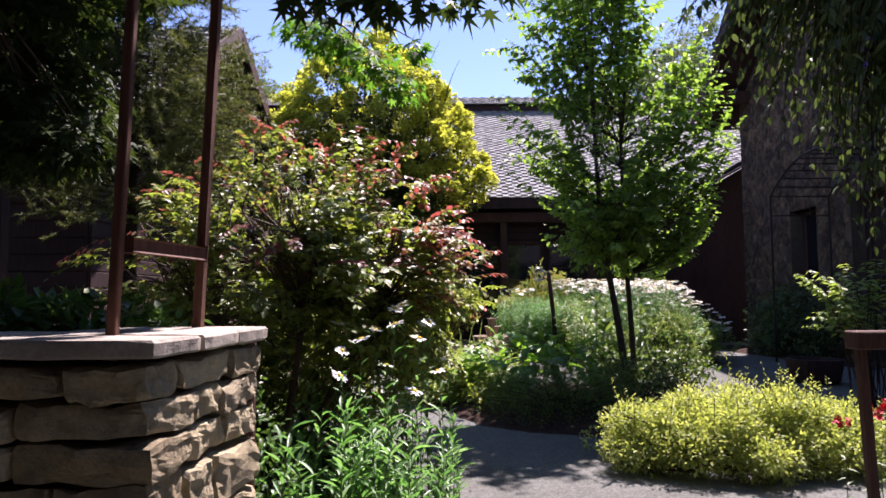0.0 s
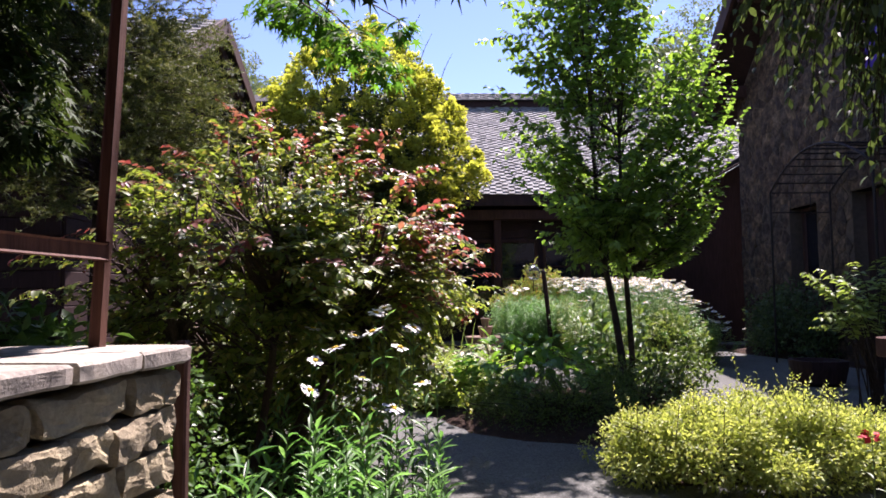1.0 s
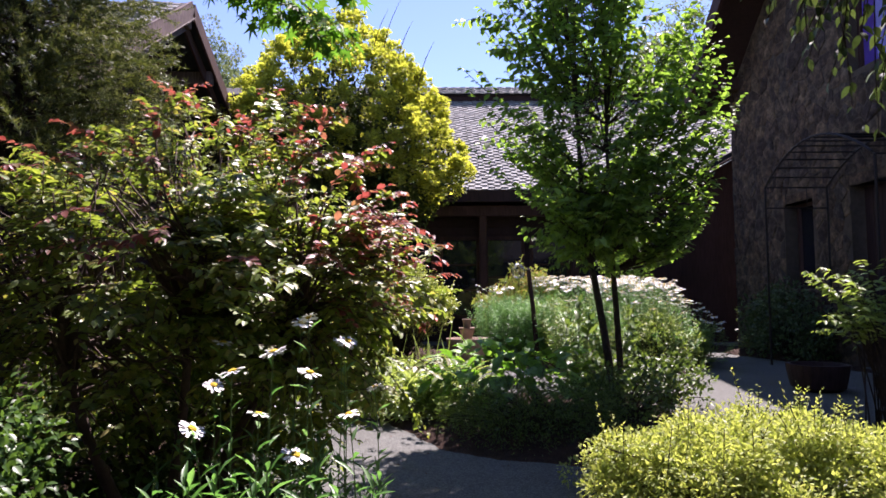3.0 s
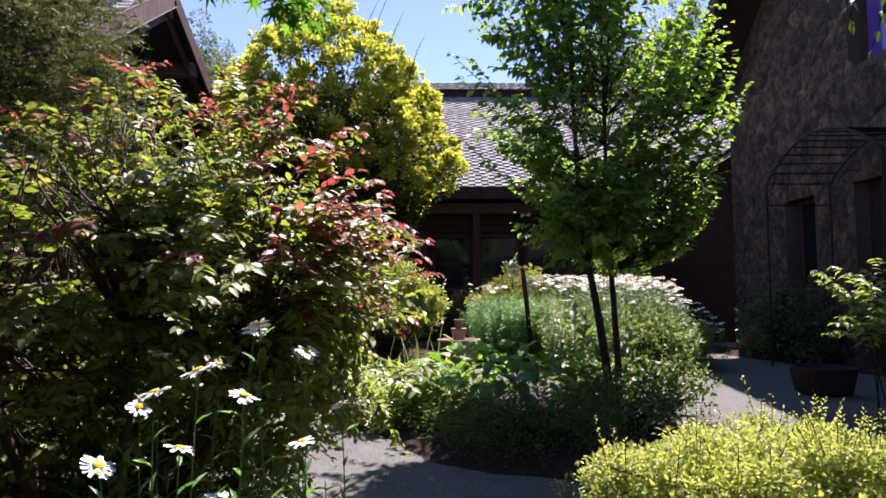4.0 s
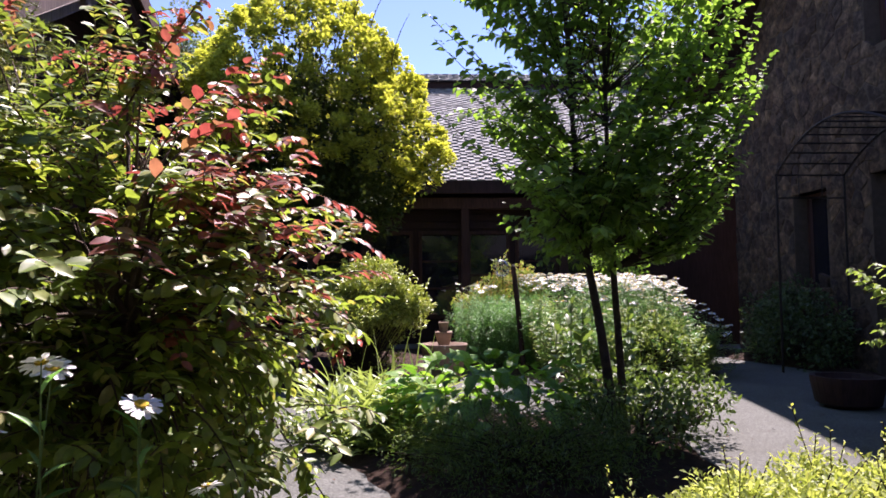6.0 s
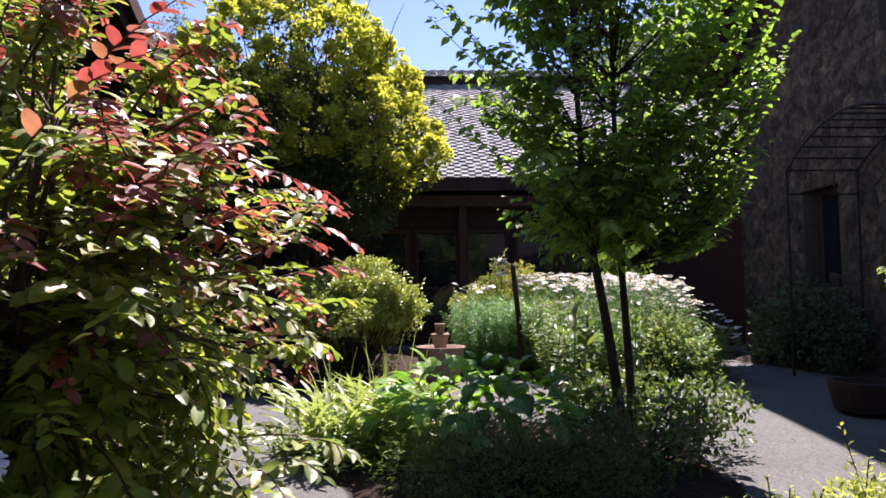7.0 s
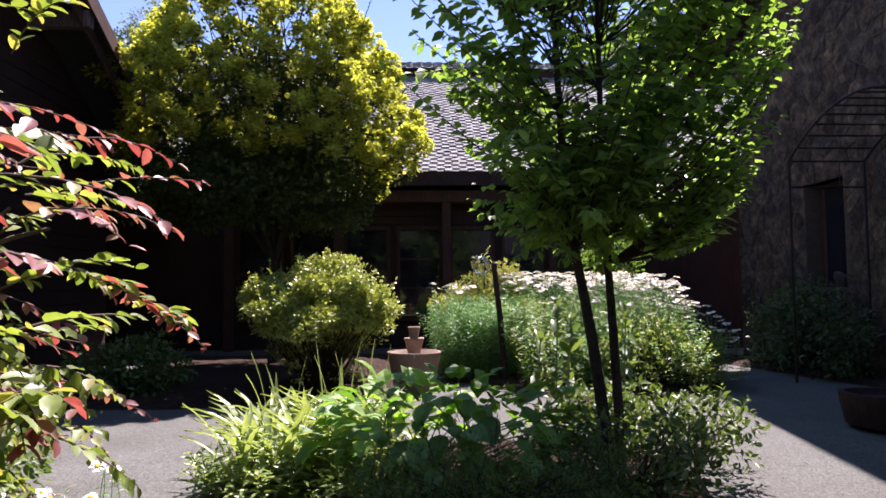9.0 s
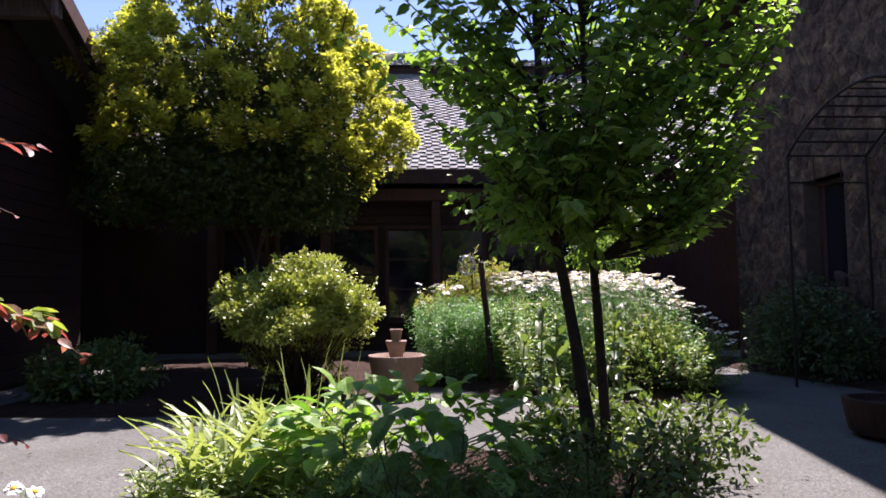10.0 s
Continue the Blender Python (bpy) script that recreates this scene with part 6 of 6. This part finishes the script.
def leaf_litter():
    """Fallen leaf scraps and chips lying on the gravel."""
    s = Soup()
    n = 900
    x, y = RNG.uniform(-2.6, 4.2, n), RNG.uniform(3.6, 11.0, n)
    p = np.stack([x, y, np.full(n, 0.012)], -1)
    ang = RNG.uniform(0, 6.28, n)
    axis = np.stack([np.cos(ang), np.sin(ang), RNG.uniform(-0.05, 0.35, n)], -1)
    ln = RNG.uniform(0.010, 0.034, n) * RNG.uniform(0.6, 1.0, n)
    leaves(s, p, axis, np.array([[0, 0, 1.0]]) + scatter(n, 0.4), ln, ln * 0.6, OVATE)
    tagged(new("leaf_litter", s.mesh("leaf_litter", plain_material("dry_litter", (0.03, 0.02, 0.013), (0.14, 0.09, 0.055), 30.0, 0.9, 0.2))),
           "small dry brown leaf scraps scattered on the gravel", "leaf litter", kind="stuff")


def fence_post():
    p = thing("wooden_rail", (1.62, 2.85, 0), "brown wooden post with a board on top beside the flowers", "post")
    part("post", beam_bm((1.66, 2.85, 0), (1.62, 2.85, 0.84), 0.036, 0.036, 0.005, (0, 1, 0)), p, mat=M_POST_DARK)
    part("board", box_bm((1.59, 2.80, 0.80), (2.2, 2.90, 0.87), 0.005), p, mat=M_POST_DARK)
    f = thing("red_flowers", (1.78, 3.0, 0), "small red flowers on green stems behind the post", "flowers")
    st, fo = Soup(), Soup()
    for k in range(9):
        fl = Soup()
        x, y, h = RNG.uniform(1.68, 2.0), RNG.uniform(2.95, 3.15), RNG.uniform(0.45, 0.62)
        lance_stems(fo, st, (x, y, 0), (x, y, h), 12, 0.06)
        clump_leaves(fl, (x, y, h), 0.014, 18, 0.034, 0.8)
        part("flower_head", fl, f, "red petals", M_RED_FLOWER)
    part("stalkwork", st, f, mat=M_STEM)
    part("foliage", fo, f, mat=L_LOW)


crape_shrub()
golden_maple()
young_tree()
overhead_maple()
weeping_tree()
conifer("yew_tree", (-2.2, 4.95, 0), 4.3, 1.15, "feathery grey-green conifer behind the planter", 640, 0.36)
conifer("dark_conifer", (-3.3, 4.4, 0), 4.6, 1.4, "dense dark conifer beside the timber house", 380, 0.52)
conifer("back_conifer", (-4.6, 5.6, 0), 5.0, 1.5, "tall dark conifer near the house wall", 250, 0.52)
golden_shrub()
mound("spirea", (1.78, 4.35, 0.04), (0.80, 0.50, 0.36), 430, 105, 0.029, 0.5, L_SPIREA, "low golden spirea mound beside the path", RHOMB, 0.0, 150, 0.10)
mound("box_shrub", (-0.86, 2.42, 0.04), (0.32, 0.34, 0.80), 130, 60, 0.024, 0.6, L_IVY, "small clipped round green shrub behind the wall", OVATE, -0.1, 0, 0.09)
mound("planter_shrub", (-1.14, 1.68, 0.88), (0.26, 0.18, 0.12), 50, 50, 0.034, 0.55, L_IVY, "bright green low shrub growing in the planter", OVATE, 0.0, 0, 0.09, group="plants in the planter")
mound("planter_shrub", (-0.74, 1.66, 0.88), (0.13, 0.12, 0.11), 26, 40, 0.032, 0.55, L_IVY, "small bright green plant in the planter behind the stakes", OVATE, 0.0, 0, 0.07, group="plants in the planter")
mound("goldflame_shrub", (1.80, 12.65, 0.05), (0.66, 0.40, 1.38), 240, 60, 0.06, 0.34, L_FLAME, "yellow and orange leaved shrub behind the daisies", OVATE, 0.0, 4)
mound("yellow_shrub", (3.3, 10.35, 0.05), (0.72, 0.42, 0.66), 110, 40, 0.045, 0.4, L_DAISY_WARM, "yellow-green low shrub at the front of the daisy bed", OVATE, 0.0, 20)
mound("juniper", (1.02, 5.95, 0.05), (0.66, 0.58, 0.36), 170, 80, 0.030, 0.2, L_LOW, "dark low juniper at the edge of the island bed", RHOMB, 0.0, 20, 0.15)
edge_planting()
mound("perennial", (1.95, 7.75, 0.05), (0.42, 0.32, 0.30), 50, 34, 0.06, 0.5, L_LOW, "shaded leafy perennial behind the young tree", OVATE, 0.0, 12, 0.13, group="perennials under the young tree")
mound("perennial", (2.3, 7.1, 0.05), (0.34, 0.5, 0.40), 44, 30, 0.05, 0.45, L_LOW, "twiggy shaded perennial beside the young tree", OVATE, 0.0, 14, 0.12, group="perennials under the young tree")
mound("perennial", (1.75, 6.45, 0.05), (0.42, 0.40, 0.38), 40, 28, 0.05, 0.5, L_LOW, "shaded leafy perennial under the tree", OVATE, 0.0, 0, 0.12, group="perennials under the young tree")
mound("shade_shrub", (5.72, 11.5, 0.05), (0.34, 1.1, 1.12), 110, 60, 0.06, 0.5, L_WEEP, "dark shrub in the shade of the stone wall", OVATE, 0.0, 10, 0.18)
side_shrub()
mound("holly", (3.9, 13.7, 0.0), (0.55, 0.5, 2.3), 110, 60, 0.05, 0.5, L_TREE, "glossy evergreen shrub before the far house", OVATE, 0.0, 10, 0.16)
mound("house_shrub", (-2.3, 10.6, 0.05), (0.6, 0.4, 0.55), 60, 40, 0.08, 0.45, L_LOW, "low shaded shrub along the timber house", OVATE, 0.0, 0, 0.16)
# made-up mounds that hide lit gravel so the shrub's shade reads dark
mound("added_dark_mound", (-1.35, 4.7, 0.04), (0.95, 0.75, 0.62), 170, 60, 0.05, 0.5, L_LOW, "leafy mound added to stand for the dark under the tall shrub", OVATE, 0.0, 0, 0.14, group="ground cover under the tall shrub")
mound("added_dark_mound", (-2.0, 6.4, 0.0), (0.7, 0.7, 0.55), 110, 50, 0.06, 0.5, L_LOW, "leafy mound added to stand for the dark behind the tall shrub", OVATE, 0.0, 0, 0.14, group="ground cover under the tall shrub")
path_daisies()
daisy_bed()
small_daisies()
lilies()
hydrangea()
milkweed()
leaf_litter()
fence_post()
far_tree("far_tree", (-8.4, 27.5, 0), 11.0, 2.6, "leafy tree far behind the gabled house")
far_tree("far_tree", (10.5, 29.5, 0), 12.6, 3.2, "leafy tree far behind the stone house")
